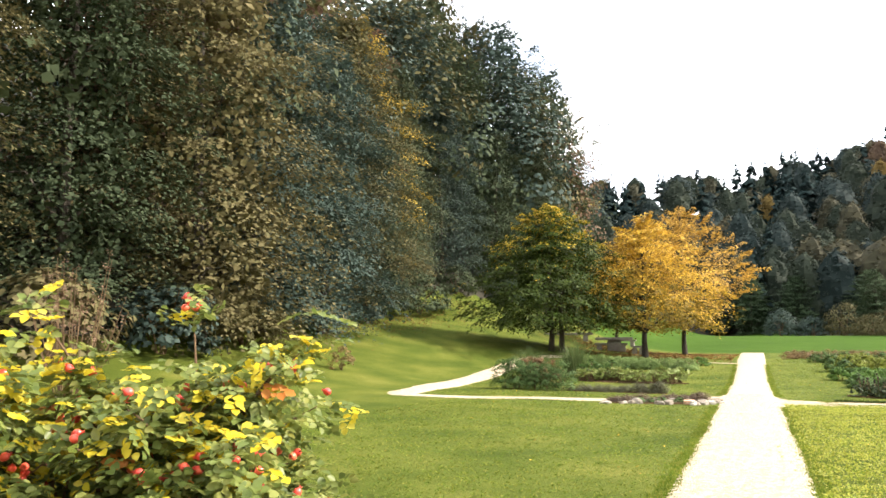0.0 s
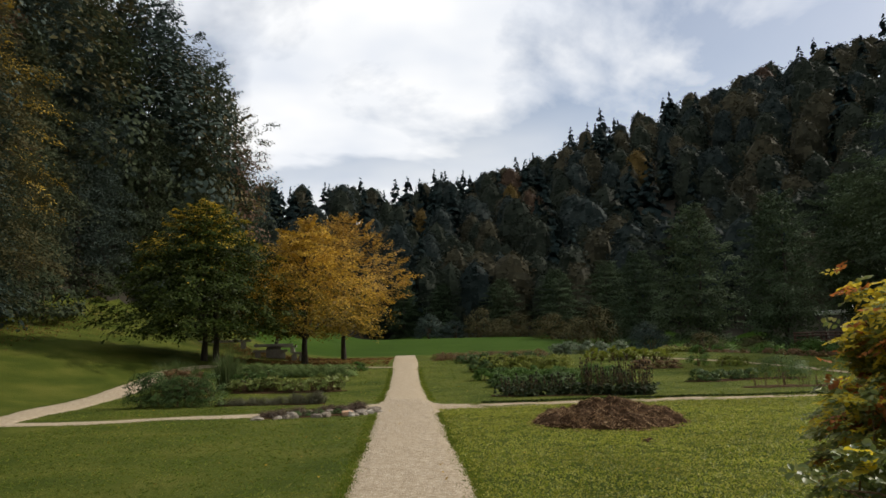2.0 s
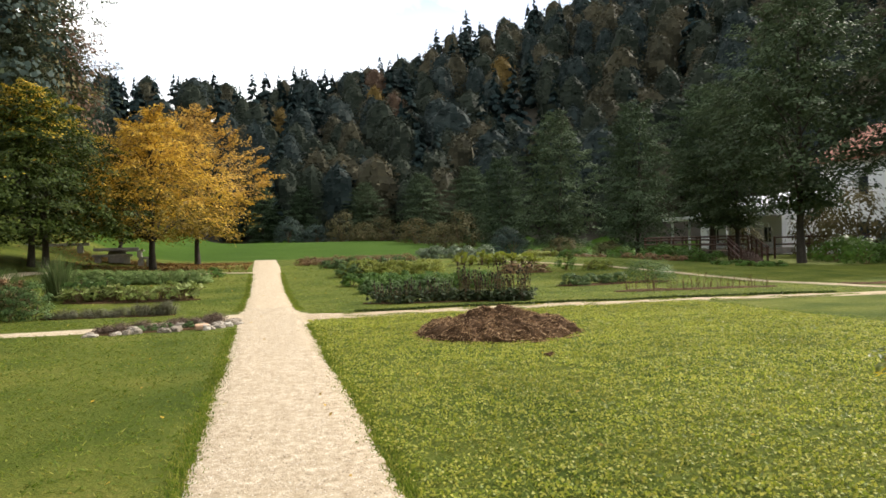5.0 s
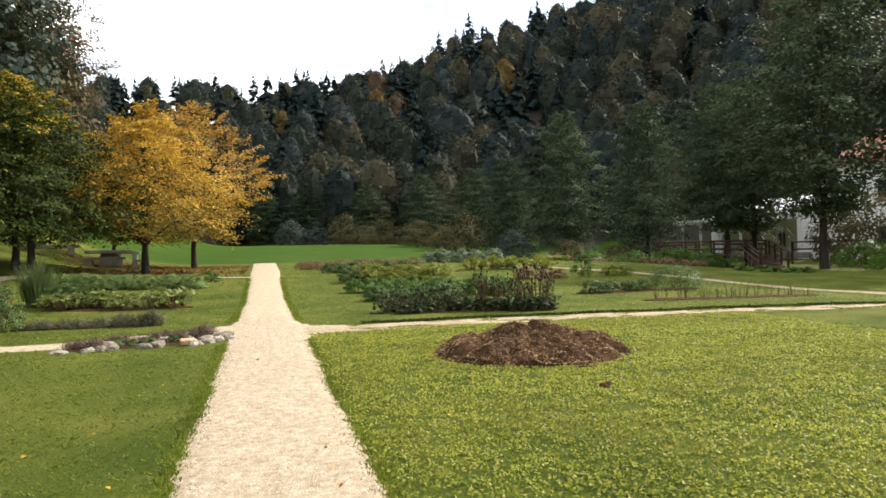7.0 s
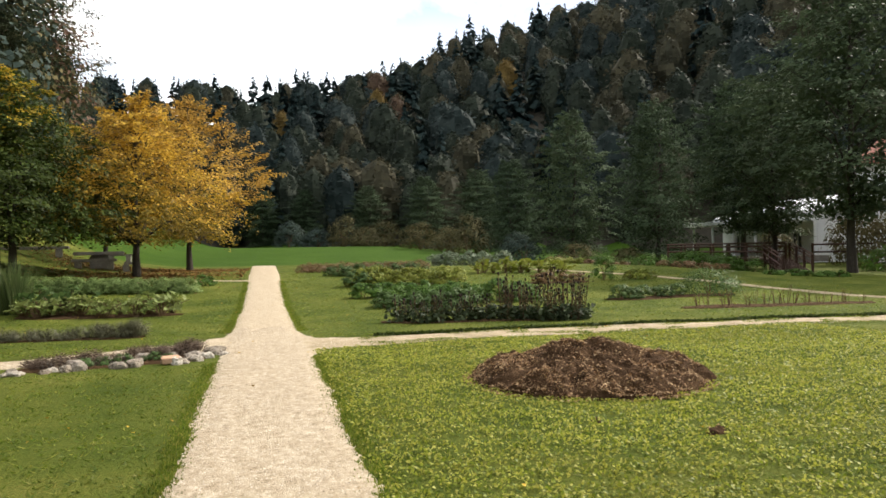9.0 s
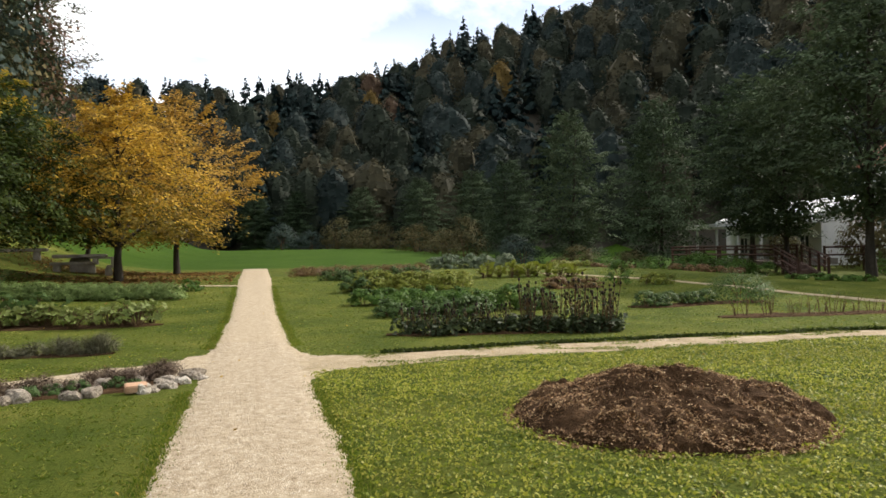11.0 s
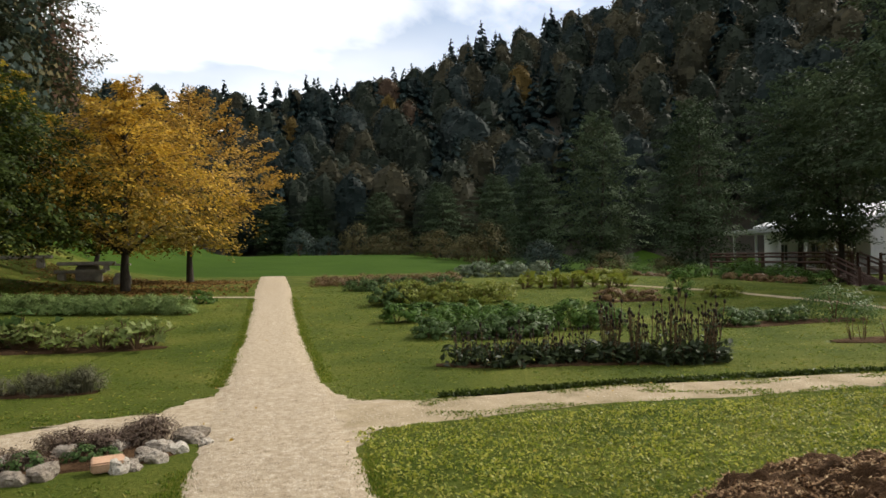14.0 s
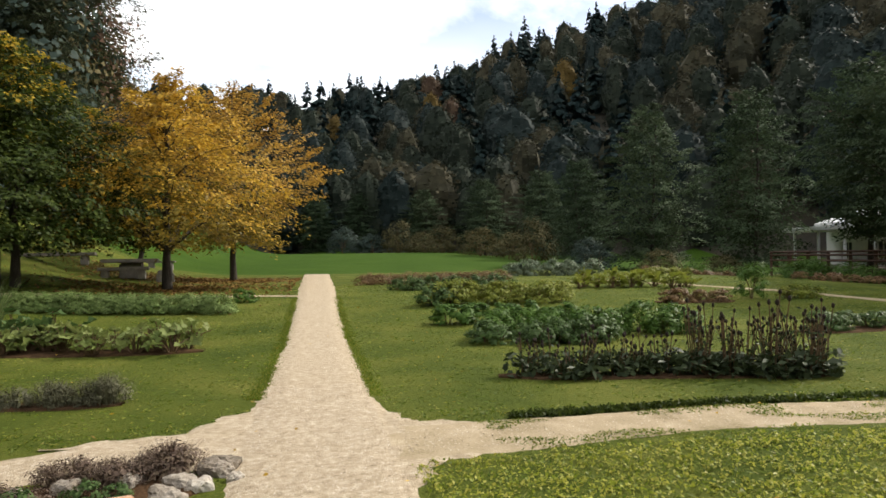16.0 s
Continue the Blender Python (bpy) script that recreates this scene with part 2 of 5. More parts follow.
# Hillside leaves, darker and bluer than WOOD, with shade and haze in the colour
HILL_HAZY = [leaf_material("hazy_oak", [(0.0188, 0.0251, 0.0179), (0.0288, 0.0363, 0.0250), (0.0410, 0.0491, 0.0328)], 0.2, 0.7, 0.35, 0.04),
        leaf_material("hazy_ash", [(0.0171, 0.0257, 0.0234), (0.0260, 0.0363, 0.0328), (0.0377, 0.0491, 0.0438)], 0.2, 0.7, 0.35, 0.04),
        leaf_material("hazy_beech", [(0.0380, 0.0382, 0.0245), (0.0570, 0.0530, 0.0323), (0.0791, 0.0690, 0.0411)], 0.2, 0.7, 0.35, 0.04),
        leaf_material("hazy_larch", [(0.0492, 0.0337, 0.0235), (0.0725, 0.0471, 0.0309), (0.0932, 0.0625, 0.0382)], 0.2, 0.7, 0.35, 0.04),
        leaf_material("hazy_maple", [(0.0710, 0.0509, 0.0176), (0.1066, 0.0733, 0.0235), (0.1421, 0.0977, 0.0323)], 0.15, 0.7, 0.5, 0.02),
        leaf_material("hazy_spruce", [(0.0140, 0.0241, 0.0247), (0.0220, 0.0356, 0.0329), (0.0320, 0.0481, 0.0439)], 0.05, 0.7, 0.6, 0.02)]
L_alder = leaf_material("alder_leaves", [(0.0354, 0.0560, 0.0285), (0.0582, 0.0840, 0.0416), (0.0915, 0.1180, 0.0617)], 0.22, 0.65, 0.5, 0.04)
L_rose = leaf_material("rose_leaves", [(0.075, 0.105, 0.024), (0.135, 0.168, 0.040), (0.215, 0.235, 0.062), (0.36, 0.34, 0.10)], 0.42, 0.38, 0.25, 0.2)
L_rose_y = leaf_material("rose_yellow_leaves", [(0.50, 0.42, 0.03), (0.68, 0.52, 0.04), (0.50, 0.46, 0.10)], 0.5, 0.4)
L_rose_o = leaf_material("rose_orange_leaves", [(0.38, 0.12, 0.03), (0.50, 0.20, 0.05), (0.30, 0.10, 0.04)], 0.4, 0.4)
L_dark = leaf_material("dark_leaves", [(0.022, 0.030, 0.014), (0.045, 0.062, 0.026), (0.085, 0.105, 0.05)], 0.2)
L_herb = leaf_material("herb_leaves", [(0.0440, 0.0920, 0.0160), (0.0760, 0.1440, 0.0240), (0.1200, 0.1920, 0.0360)], 0.3)
L_bluegreen = leaf_material("bluegreen_leaves", [(0.0450, 0.0788, 0.0225), (0.0750, 0.1239, 0.0345), (0.1200, 0.1733, 0.0585)], 0.25)
L_lime = leaf_material("lime_leaves", [(0.12, 0.155, 0.022), (0.20, 0.225, 0.035), (0.29, 0.28, 0.055)], 0.3)
L_silver = leaf_material("silver_leaves", [(0.1125, 0.1455, 0.0862), (0.1785, 0.2183, 0.1357), (0.2645, 0.3042, 0.1955)], 0.2)
L_brown = leaf_material("brown_heath_leaves", [(0.1202, 0.0670, 0.0347), (0.1925, 0.1138, 0.0521), (0.2407, 0.1674, 0.0682)], 0.2)
L_hedge = leaf_material("hedge_leaves", [(0.1133, 0.1668, 0.0470), (0.1750, 0.2422, 0.0714), (0.2574, 0.3229, 0.1136)], 0.25, 0.55, 0.2, 0.1)
L_lav = leaf_material("lavender_leaves", [(0.0722, 0.0688, 0.0394), (0.1181, 0.1125, 0.0656), (0.1575, 0.1500, 0.0891)], 0.2)
L_heather = leaf_material("heather_leaves", [(0.0919, 0.0604, 0.0467), (0.1379, 0.0945, 0.0663), (0.1706, 0.1313, 0.0780)], 0.2)
L_squash = leaf_material("squash_leaves", [(0.0750, 0.1187, 0.0270), (0.1375, 0.1875, 0.0432), (0.2125, 0.2438, 0.0765), (0.3250, 0.2750, 0.0450)], 0.3)
L_reed = leaf_material("tall_grass_leaves", [(0.055, 0.090, 0.025), (0.10, 0.14, 0.045), (0.17, 0.18, 0.08)], 0.3)
M_seed = rough_material("seed_heads", [(0.018, 0.012, 0.009), (0.04, 0.028, 0.020)], 20, 80, 0.95, 0.2)
m_, n_, l_ = material("window_glass")
p_ = n_.new("ShaderNodeBsdfPrincipled")
p_.inputs["Base Color"].default_value = (0.03, 0.035, 0.04, 1)
p_.inputs["Roughness"].default_value = 0.06
o_ = n_.new("ShaderNodeOutputMaterial")
l_.new(p_.outputs[0], o_.inputs[0])
M_glass = m_


# ---- shape of the ground ----
def sm(a, b, v):
    t = np.clip((np.asarray(v, float) - a) / (b - a), 0, 1)
    return t * t * (3 - 2 * t)


EDGE_Y = [-400, 0, 14, 25, 45, 52, 62, 80, 110, 150, 220, 400]
EDGE_X = [-16, -14, -15.5, -17, -20.5, -20.5, -18, -16, -21, -40, -75, -150]
AZ = [-180, -100, -70, -40, -12, 0, 10, 16, 23, 30, 40, 50, 65, 90, 130, 180]
R_BASE = [140, 140, 150, 170, 165, 148, 138, 128, 118, 104, 90, 82, 80, 95, 120, 140]
R_TOP = [260, 260, 280, 300, 300, 300, 320, 350, 350, 330, 300, 280, 260, 250, 250, 260]
E_TOP = [9, 9, 9, 9, 8.3, 9.5, 11.5, 14.5, 15.8, 17.0, 17.6, 17.0, 14, 10, 9, 9]


def edge_x(y):
    return np.interp(y, EDGE_Y, EDGE_X)


def ground_z(x, y):
    x, y = np.asarray(x, float), np.asarray(y, float)
    z = 0.75 * sm(26, 46, y) * (1 - sm(17, 29, x)) + 0.1 * sm(46, 64, y) + 2.2 * sm(64, 135, y)
    s = -(x + np.interp(y, [18, 28, 40], [11.5, 10.0, 6.6]))
    z = z + np.interp(y, [20, 40], [0.13, 0.10]) * (s + np.sqrt(s * s + 4)) * (1 - 0.55 * sm(-20, -40, x))
    z = z + 1.6 * sm(43, 51, y) * sm(-9, -17, x)
    d = np.maximum(0, edge_x(y) - x)
    z = z + 48 * (1 - np.exp(-0.66 * d / 48))
    az = np.degrees(np.arctan2(x, y - 6))
    r = np.hypot(x, y - 6)
    rb, rt = np.interp(az, AZ, R_BASE), np.interp(az, AZ, R_TOP)
    top = np.tan(np.radians(np.interp(az, AZ, E_TOP))) * rt
    u = np.clip((r - rb) / (rt - rb), 0, 1)
    z = z + top * (0.75 * u + 0.25 * sm(0, 1, u))
    return z + 0.012 * np.sin(1.7 * x + 0.6 * y) * np.sin(1.3 * y - 0.4 * x)


def gz(x, y):
    return float(ground_z(x, y))


# ---- mesh helpers ----
def poly_mesh(name, verts, faces, mat, smooth=False):
    me = bpy.data.meshes.new(name)
    me.from_pydata([tuple(v) for v in verts], [], faces)
    for k in (mat if isinstance(mat, list) else [mat]):
        me.materials.append(k)
    if smooth:
        me.polygons.foreach_set("use_smooth", [True] * len(me.polygons))
    me.update()
    return me


def quad_mesh(name, V, mats, index=None, tone_values=None):
    """A mesh of loose quads, V of shape (n, 4, 3)."""
    n = len(V)
    me = bpy.data.meshes.new(name)
    me.vertices.add(4 * n)
    me.vertices.foreach_set("co", np.ascontiguousarray(V, dtype=np.float32).ravel())
    me.loops.add(4 * n)
    me.loops.foreach_set("vertex_index", np.arange(4 * n, dtype=np.int32))
    me.polygons.add(n)
    me.polygons.foreach_set("loop_start", np.arange(0, 4 * n, 4, dtype=np.int32))
    for k in (mats if isinstance(mats, list) else [mats]):
        me.materials.append(k)
    if index is not None:
        me.polygons.foreach_set("material_index", np.asarray(index, dtype=np.int32))
    if tone_values is not None:
        me.attributes.new("tone", 'FLOAT', 'FACE').data.foreach_set("value", np.asarray(tone_values, dtype=np.float32))
    me.update(calc_edges=True)
    return me


def part(name, me, parent, label=""):
    ob = new(name, me)
    ob.parent = parent
    if label:
        tagged(ob, label)
    return ob


def empty(name, m, label, category, group=""):
    ob = new(name)
    ob.matrix_world = m
    return tagged(ob, label, category, group)


def unit(v):
    return v / np.maximum(1e-9, np.linalg.norm(v, axis=-1, keepdims=True))


def leaf_quads(P, N, length, width, rng, along=None, fold=0.18):
    """Folded diamonds at P facing about N."""
    n = len(P)
    N = unit(N)
    t = along if along is not None else rng.normal(size=(n, 3))
    t = unit(t - N * np.sum(t * N, axis=1, keepdims=True))
    b = np.cross(N, t)
    L = (length * rng.uniform(0.7, 1.3, n))[:, None]
    W = (width * rng.uniform(0.7, 1.3, n))[:, None]
    V = np.empty((n, 4, 3))
    V[:, 0] = P - t * L * 0.5
    V[:, 2] = P + t * L * 0.5
    V[:, 1] = P + b * W * 0.5 + N * W * fold
    V[:, 3] = P - b * W * 0.5 + N * W * fold
    return V


def oval_mesh(name, P, N, along, length, width, mats, index, rng):
    """Rounded leaves of two halves folded on the midrib."""
    n = len(P)
    N = unit(N)
    t = unit(along - N * np.sum(along * N, axis=1, keepdims=True))
    b = np.cross(N, t)
    L = (length * rng.uniform(0.75, 1.2, n))[:, None]
    W = (width * rng.uniform(0.8, 1.2, n))[:, None]
    co = np.stack([P - t * L * 0.5, P - t * L * 0.18 + b * W * 0.46 + N * W * 0.14, P + t * L * 0.22 + b * W * 0.42 + N * W * 0.12,
                   P + t * L * 0.5 - N * W * 0.1, P + t * L * 0.22 - b * W * 0.42 + N * W * 0.12, P - t * L * 0.18 - b * W * 0.46 + N * W * 0.14], 1)
    me = bpy.data.meshes.new(name)
    me.vertices.add(6 * n)
    me.vertices.foreach_set("co", np.ascontiguousarray(co, dtype=np.float32).ravel())
    me.loops.add(8 * n)
    me.loops.foreach_set("vertex_index", (np.array([0, 1, 2, 3, 0, 3, 4, 5])[None] + 6 * np.arange(n)[:, None]).astype(np.int32).ravel())
    me.polygons.add(2 * n)
    me.polygons.foreach_set("loop_start", np.arange(0, 8 * n, 4, dtype=np.int32))
    for k in mats:
        me.materials.append(k)
    me.polygons.foreach_set("material_index", np.repeat(index, 2).astype(np.int32))
    me.update(calc_edges=True)
    return me


def tube(verts, faces, pts, radii, n=6):
    """Adds a round, tapered limb along pts to verts and faces."""
    base = len(verts)
    pts = np.asarray(pts, float)
    for i, (p, r) in enumerate(zip(pts, radii)):
        d = pts[min(i + 1, len(pts) - 1)] - pts[max(i - 1, 0)]
        d = d / max(1e-9, np.linalg.norm(d))
        a = np.cross(d, (0.31, 0.92, 0.17) if abs(d[2]) > 0.8 else (0, 0, 1))
        a = a / np.linalg.norm(a)
        b = np.cross(d, a)
        for k in range(n):
            w = 2 * math.pi * k / n
            verts.append(p + r * (math.cos(w) * a + math.sin(w) * b))
    for i in range(len(pts) - 1):
        for k in range(n):
            k2 = (k + 1) % n
            faces.append((base + i * n + k, base + i * n + k2, base + (i + 1) * n + k2, base + (i + 1) * n + k))
    faces.append(tuple(base + (len(pts) - 1) * n + k for k in range(n)))


def box(verts, faces, c, size, m=None, bevel=0.0):
    """Adds a box with chamfered upright edges and top."""
    x, y, z = (s / 2 for s in size)
    b = bevel or min(size) * 0.06
    ring = [(x - b, y), (x, y - b), (x, -y + b), (x - b, -y), (-x + b, -y), (-x, -y + b), (-x, y - b), (-x + b, y)]
    base = len(verts)
    for zz, k in ((-z, 1.0), (z - b, 1.0), (z, 0.0)):
        for px, py in ring:
            q = Vector((px - (b if px > 0 else -b) * (1 - k), py - (b if py > 0 else -b) * (1 - k), zz))
            if m is not None:
                q = m @ q
            verts.append(np.array(q) + np.array(c))
    for i in range(2):
        for k in range(8):
            k2 = (k + 1) % 8
            faces.append((base + i * 8 + k2, base + i * 8 + k, base + i * 8 + 8 + k, base + i * 8 + 8 + k2))
    faces.append(tuple(base + 16 + k for k in range(7, -1, -1)))
    faces.append(tuple(base + k for k in range(8)))


def box_mesh(name, c, size, mat, m=None, bevel=0.0):
    v, f = [], []
    box(v, f, c, size, m, bevel)
    return poly_mesh(name, v, f, mat)


# ---- trees ----
def broad(u):
    return np.sin(np.pi * np.clip(0.10 + 0.86 * u, 0, 1)) ** 0.7


def tall(u):
    return np.clip(0.62 + 1.3 * u, 0, 1) * np.clip(1.0 - u ** 2.6, 0.0005, 1) ** 0.5


def park(u):
    return np.clip(0.80 + 1.5 * u, 0, 1) * np.clip(1.02 - u ** 1.3, 0.02, 1) ** 0.68


def vase(u):
    return np.clip(0.42 + 1.5 * u, 0, 1) * np.clip(1.0 - 0.97 * u ** 2.3, 0.03, 1) ** 0.75


def dome(u):
    return np.clip(0.80 + 0.9 * u, 0, 1) * np.sqrt(np.clip(1 - u ** 2.3, 0.004, 1))


def clumps(rng, H, z0, R, shape, nc, inner=0.45):
    u = rng.uniform(0, 1, nc) ** 0.9
    a = rng.uniform(0, 2 * np.pi, nc)
    ph = rng.uniform(0, 6.28, 3)
    lump = 1 + 0.14 * np.sin(2 * a + ph[0] + 3 * u) + 0.10 * np.sin(5 * a + ph[1] - 7 * u) + 0.10 * rng.normal(size=nc)
    rr = shape(u) * R * np.clip(lump, 0.65, 1.18) * np.sqrt(rng.uniform(inner ** 2, 1, nc))
    return np.stack([rr * np.cos(a), rr * np.sin(a), z0 + u * (H - z0)], 1)


def foliage(rng, C, size, per, leaf, flat=0.45, droop=0.12, slender=0.62, round_to=None):
    """Leaves in flattened clumps round the centres C."""
    n = len(C) * per
    D = unit(rng.normal(size=(n, 3))) * (rng.uniform(0.15, 1, (n, 1)) ** 0.5)
    S = np.repeat(rng.uniform(0.65, 1.35, len(C)) * size, per)[:, None]
    out = C.copy()
    out[:, 2] = 0
    out = np.repeat(unit(out), per, axis=0)
    P = D * S
    P[:, 2] *= flat
    P[:, 2] -= droop * np.sum(P * out, axis=1)
    N = 0.8 * out * rng.uniform(0, 1, (n, 1)) + np.array([0, 0, 0.9]) + rng.normal(size=(n, 3)) * 0.45 + D * 0.6
    if round_to is not None:
        N = 1.3 * D + 1.2 * unit(np.repeat(C, per, axis=0) - round_to) + np.array([0, 0, 0.25]) + rng.normal(size=(n, 3)) * 0.22
    return leaf_quads(np.repeat(C, per, axis=0) + P, N, leaf, leaf * slender, rng)


def trunk_mesh(rng, H, r, C, limbs, lean=0.03, forks=None):
    v, f = [], []
    pts = [np.array([0.0, 0, -0.3])]
    dx, dy = rng.normal(size=2) * lean
    for i in range(1, 9):
        k = i / 8
        pts.append(np.array([dx * k * H + 0.04 * rng.normal(), dy * k * H + 0.04 * rng.normal(), H * 0.9 * k]))
    tube(v, f, pts, [r * 1.45] + [r * (1 - 0.9 * (i / 8)) + 0.01 for i in range(1, 9)], 9)
    for c in C[rng.permutation(len(C))[:limbs]]:
        h = max(0.16 * H, c[2] - np.hypot(c[0], c[1]) * rng.uniform(0.5, 0.95))
        k = min(0.95, h / (0.9 * H))
        s = np.array([dx * k * H, dy * k * H, h])
        mid = s * 0.5 + c * 0.5 + np.array([0, 0, 0.06 * H]) + rng.normal(size=3) * 0.1
        r0 = r * (1 - 0.85 * k) * 0.5
        tube(v, f, [s, s * 0.75 + mid * 0.28, mid, c], [r0, r0 * 0.8, r0 * 0.5, 0.008], 5)
    return poly_mesh("trunk", v, f, M_bark, True)


def sprays(rng, H, z0, R, shape, n, per, leaf, length, layers, droop=0.25, slender=0.6, rise=0.0, fill=0.2):
    """Leafy sprays in storeys, reaching outwards; their leaves, and points on them for the limbs."""
    wt = shape((np.arange(layers) + 0.5) / layers) + 0.10
    u = np.clip((rng.choice(layers, n, p=wt / wt.sum()) + 0.5 + 0.17 * rng.normal(size=n)) / layers, 0.01, 0.96)
    a = rng.uniform(0, 2 * np.pi, n)
    ph = rng.uniform(0, 6.28, 3)
    lump = 1 + 0.12 * np.sin(2 * a + ph[0] + 3 * u) + 0.12 * np.sin(5 * a + ph[1] - 8 * u) + 0.09 * rng.normal(size=n)
    rr = shape(u) * R * np.clip(lump, 0.62, 1.22) * rng.uniform(0.78, 1.03, n)
    deep = rng.uniform(size=n) < fill
    rr = np.where(deep, rr * rng.uniform(0.35, 0.8, n), rr)
    T = np.stack([rr * np.cos(a), rr * np.sin(a), z0 + u * (H - z0)], 1)
    d = unit(np.stack([np.cos(a), np.sin(a), rise - 0.12 + 1.1 * u ** 3], 1) + rng.normal(size=(n, 3)) * 0.16)
    side = unit(np.cross(d, np.array([0, 0, 1.0])))
    L = length * rng.uniform(0.6, 1.35, n) * (1 - 0.4 * u ** 2)
    q = rng.uniform(0, 1, (n, per)) ** 0.8
    w = rng.normal(size=(n, per)) * 0.30 * (0.35 + 0.65 * q)
    P = T[:, None] - d[:, None] * (q * L[:, None])[..., None] + side[:, None] * (w * L[:, None])[..., None]
    P[..., 2] += L[:, None] * (0.07 * rng.normal(size=(n, per)) - droop * (1 - q) ** 2 - 0.25 * droop * np.abs(w))
    N = np.array([0, 0, 1.0]) + 0.55 * d[:, None] + rng.normal(size=(n, per, 3)) * 0.34
    al = d[:, None] + side[:, None] * (np.sign(w) * 0.7)[..., None] + rng.normal(size=(n, per, 3)) * 0.4
    V = leaf_quads(P.reshape(-1, 3), N.reshape(-1, 3), leaf, leaf * slender, rng, al.reshape(-1, 3))
    return V, T - d * (L * 0.6)[:, None]


def spray_tree(name, label, seed, at, H, z0, R, shape, n, per, leaf, length, layers, mats, r, limbs=40, group="", droop=0.25, rise=0.0, fill=0.2, second=None, turn_at=0.6, core=0.0, spin=0.0):
    """A tree of storeyed sprays; second: another leaf material, above turn_at or towards the outside."""
    rng = np.random.default_rng(seed)
    V, C = sprays(rng, H, z0, R, shape, n, per, leaf, length, layers, droop, 0.6, rise, fill)
    idx = np.zeros(len(V), int)
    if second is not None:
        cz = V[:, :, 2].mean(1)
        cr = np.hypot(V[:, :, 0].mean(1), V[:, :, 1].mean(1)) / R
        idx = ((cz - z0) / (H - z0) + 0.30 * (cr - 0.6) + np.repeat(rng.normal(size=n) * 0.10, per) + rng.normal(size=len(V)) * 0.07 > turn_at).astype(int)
    if core:
        n = 4200      # the larger, inner leaf clusters that close the crown
        a, u = rng.uniform(0, 6.283, n), rng.uniform(0.02, 0.9, n)
        q = shape(u) * R * core * rng.uniform(0.45, 1.0, n)
        K = np.stack([q * np.cos(a), q * np.sin(a), z0 + u * (H - z0)], 1)
        K = leaf_quads(K, rng.normal(size=(n, 3)) + np.array([0, 0, 0.4]), 0.017 * H, 0.012 * H, rng)
        V, idx = np.concatenate([V, K]), np.concatenate([idx, np.zeros(n, int)])
    t = empty(name, pose(at[0], at[1], gz(*at), 0, 0, spin), label, "tree", group)
    part("trunk", trunk_mesh(rng, H, r, C, limbs), t)
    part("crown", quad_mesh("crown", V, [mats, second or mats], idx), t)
    return t


def crown_quads(rng, R, z0, H, shape, seg=13, rings=10):
    """The closed, bumpy inner mass of a far crown, and points with normals on it for its leaves."""
    ph = rng.uniform(0, 6.283, 6)

    def at(a, u):
        b = 1 + 0.13 * np.sin(3 * a + ph[0] + 4 * u) + 0.11 * np.sin(5 * a + ph[1] - 9 * u) + 0.09 * np.sin(2 * a + ph[2] + 15 * u) + 0.05 * np.sin(9 * a + ph[3] + 21 * u)
        r = R * shape(u) * b
        return np.stack([r * np.cos(a), r * np.sin(a), z0 + (H - z0) * u * (1 + 0.02 * np.sin(4 * a + ph[4]))], -1)
    A, U = np.meshgrid(np.linspace(0, 2 * np.pi, seg + 1), np.linspace(0.0, 1.0, rings + 1))
    G = at(A, U)
    G[:, -1] = G[:, 0]
    V = np.stack([G[:-1, :-1], G[:-1, 1:], G[1:, 1:], G[1:, :-1]], 2).reshape(-1, 4, 3)
    return V, at


def far_tree(rng, kind, H, nc, per, leaf, lumps):
    """The leaves of one tree of the far woods, at its own foot."""
    if kind == 5:
        n = int(44 + H)
        u = rng.uniform(0, 1, n) ** 0.75
        per = 10
        a = np.repeat(rng.uniform(0, 6.283, n), per) + rng.normal(size=n * per) * 0.12
        uu = np.repeat(u, per)
        s = np.tile(np.linspace(0.15, 1, per), n)
        rad = s * (1 - uu) * H * 0.23 * np.repeat(rng.uniform(0.75, 1.2, n), per) + 0.12
        P = np.stack([rad * np.cos(a), rad * np.sin(a), H * (0.06 + 0.93 * uu) - rad * 0.30], 1)
        N = np.stack([np.cos(a), np.sin(a), 0.7 * np.ones(n * per)], 1) + rng.normal(size=(n * per, 3)) * 0.3
        al = np.stack([np.cos(a), np.sin(a), -0.5 * np.ones(n * per)], 1)
        k = 0.24 + 0.76 * (1 - uu)
        return leaf_quads(P, N, H * 0.125 * k, H * 0.10 * k, rng, al)
    R = H * rng.uniform(0.22, 0.30)
    C = clumps(rng, H, H * 0.10, R, tall, nc, 0.60)
    if not lumps:
        return foliage(rng, C, R * 0.44, per, H * leaf, 0.75, 0.05, 0.85, np.array([0, 0, H * 0.4]))
    core, at = crown_quads(rng, R * 0.86, H * 0.06, H * 0.93, tall)
    n = 430
    a, u = rng.uniform(0, 6.283, n), rng.uniform(0.03, 1, n)
    P = at(a, u)
    N = unit(P - np.array([0, 0, H * 0.42])) + rng.normal(size=(n, 3)) * 0.75 + np.array([0, 0, 0.3])
    P = P * np.array([1, 1, 0]) * rng.uniform(0.98, 1.34, (n, 1)) + P * np.array([0, 0, 1]) + rng.normal(size=(n, 3)) * 0.02 * H
    return np.concatenate([core, leaf_quads(P, N, H * 0.050, H * 0.036, rng)])


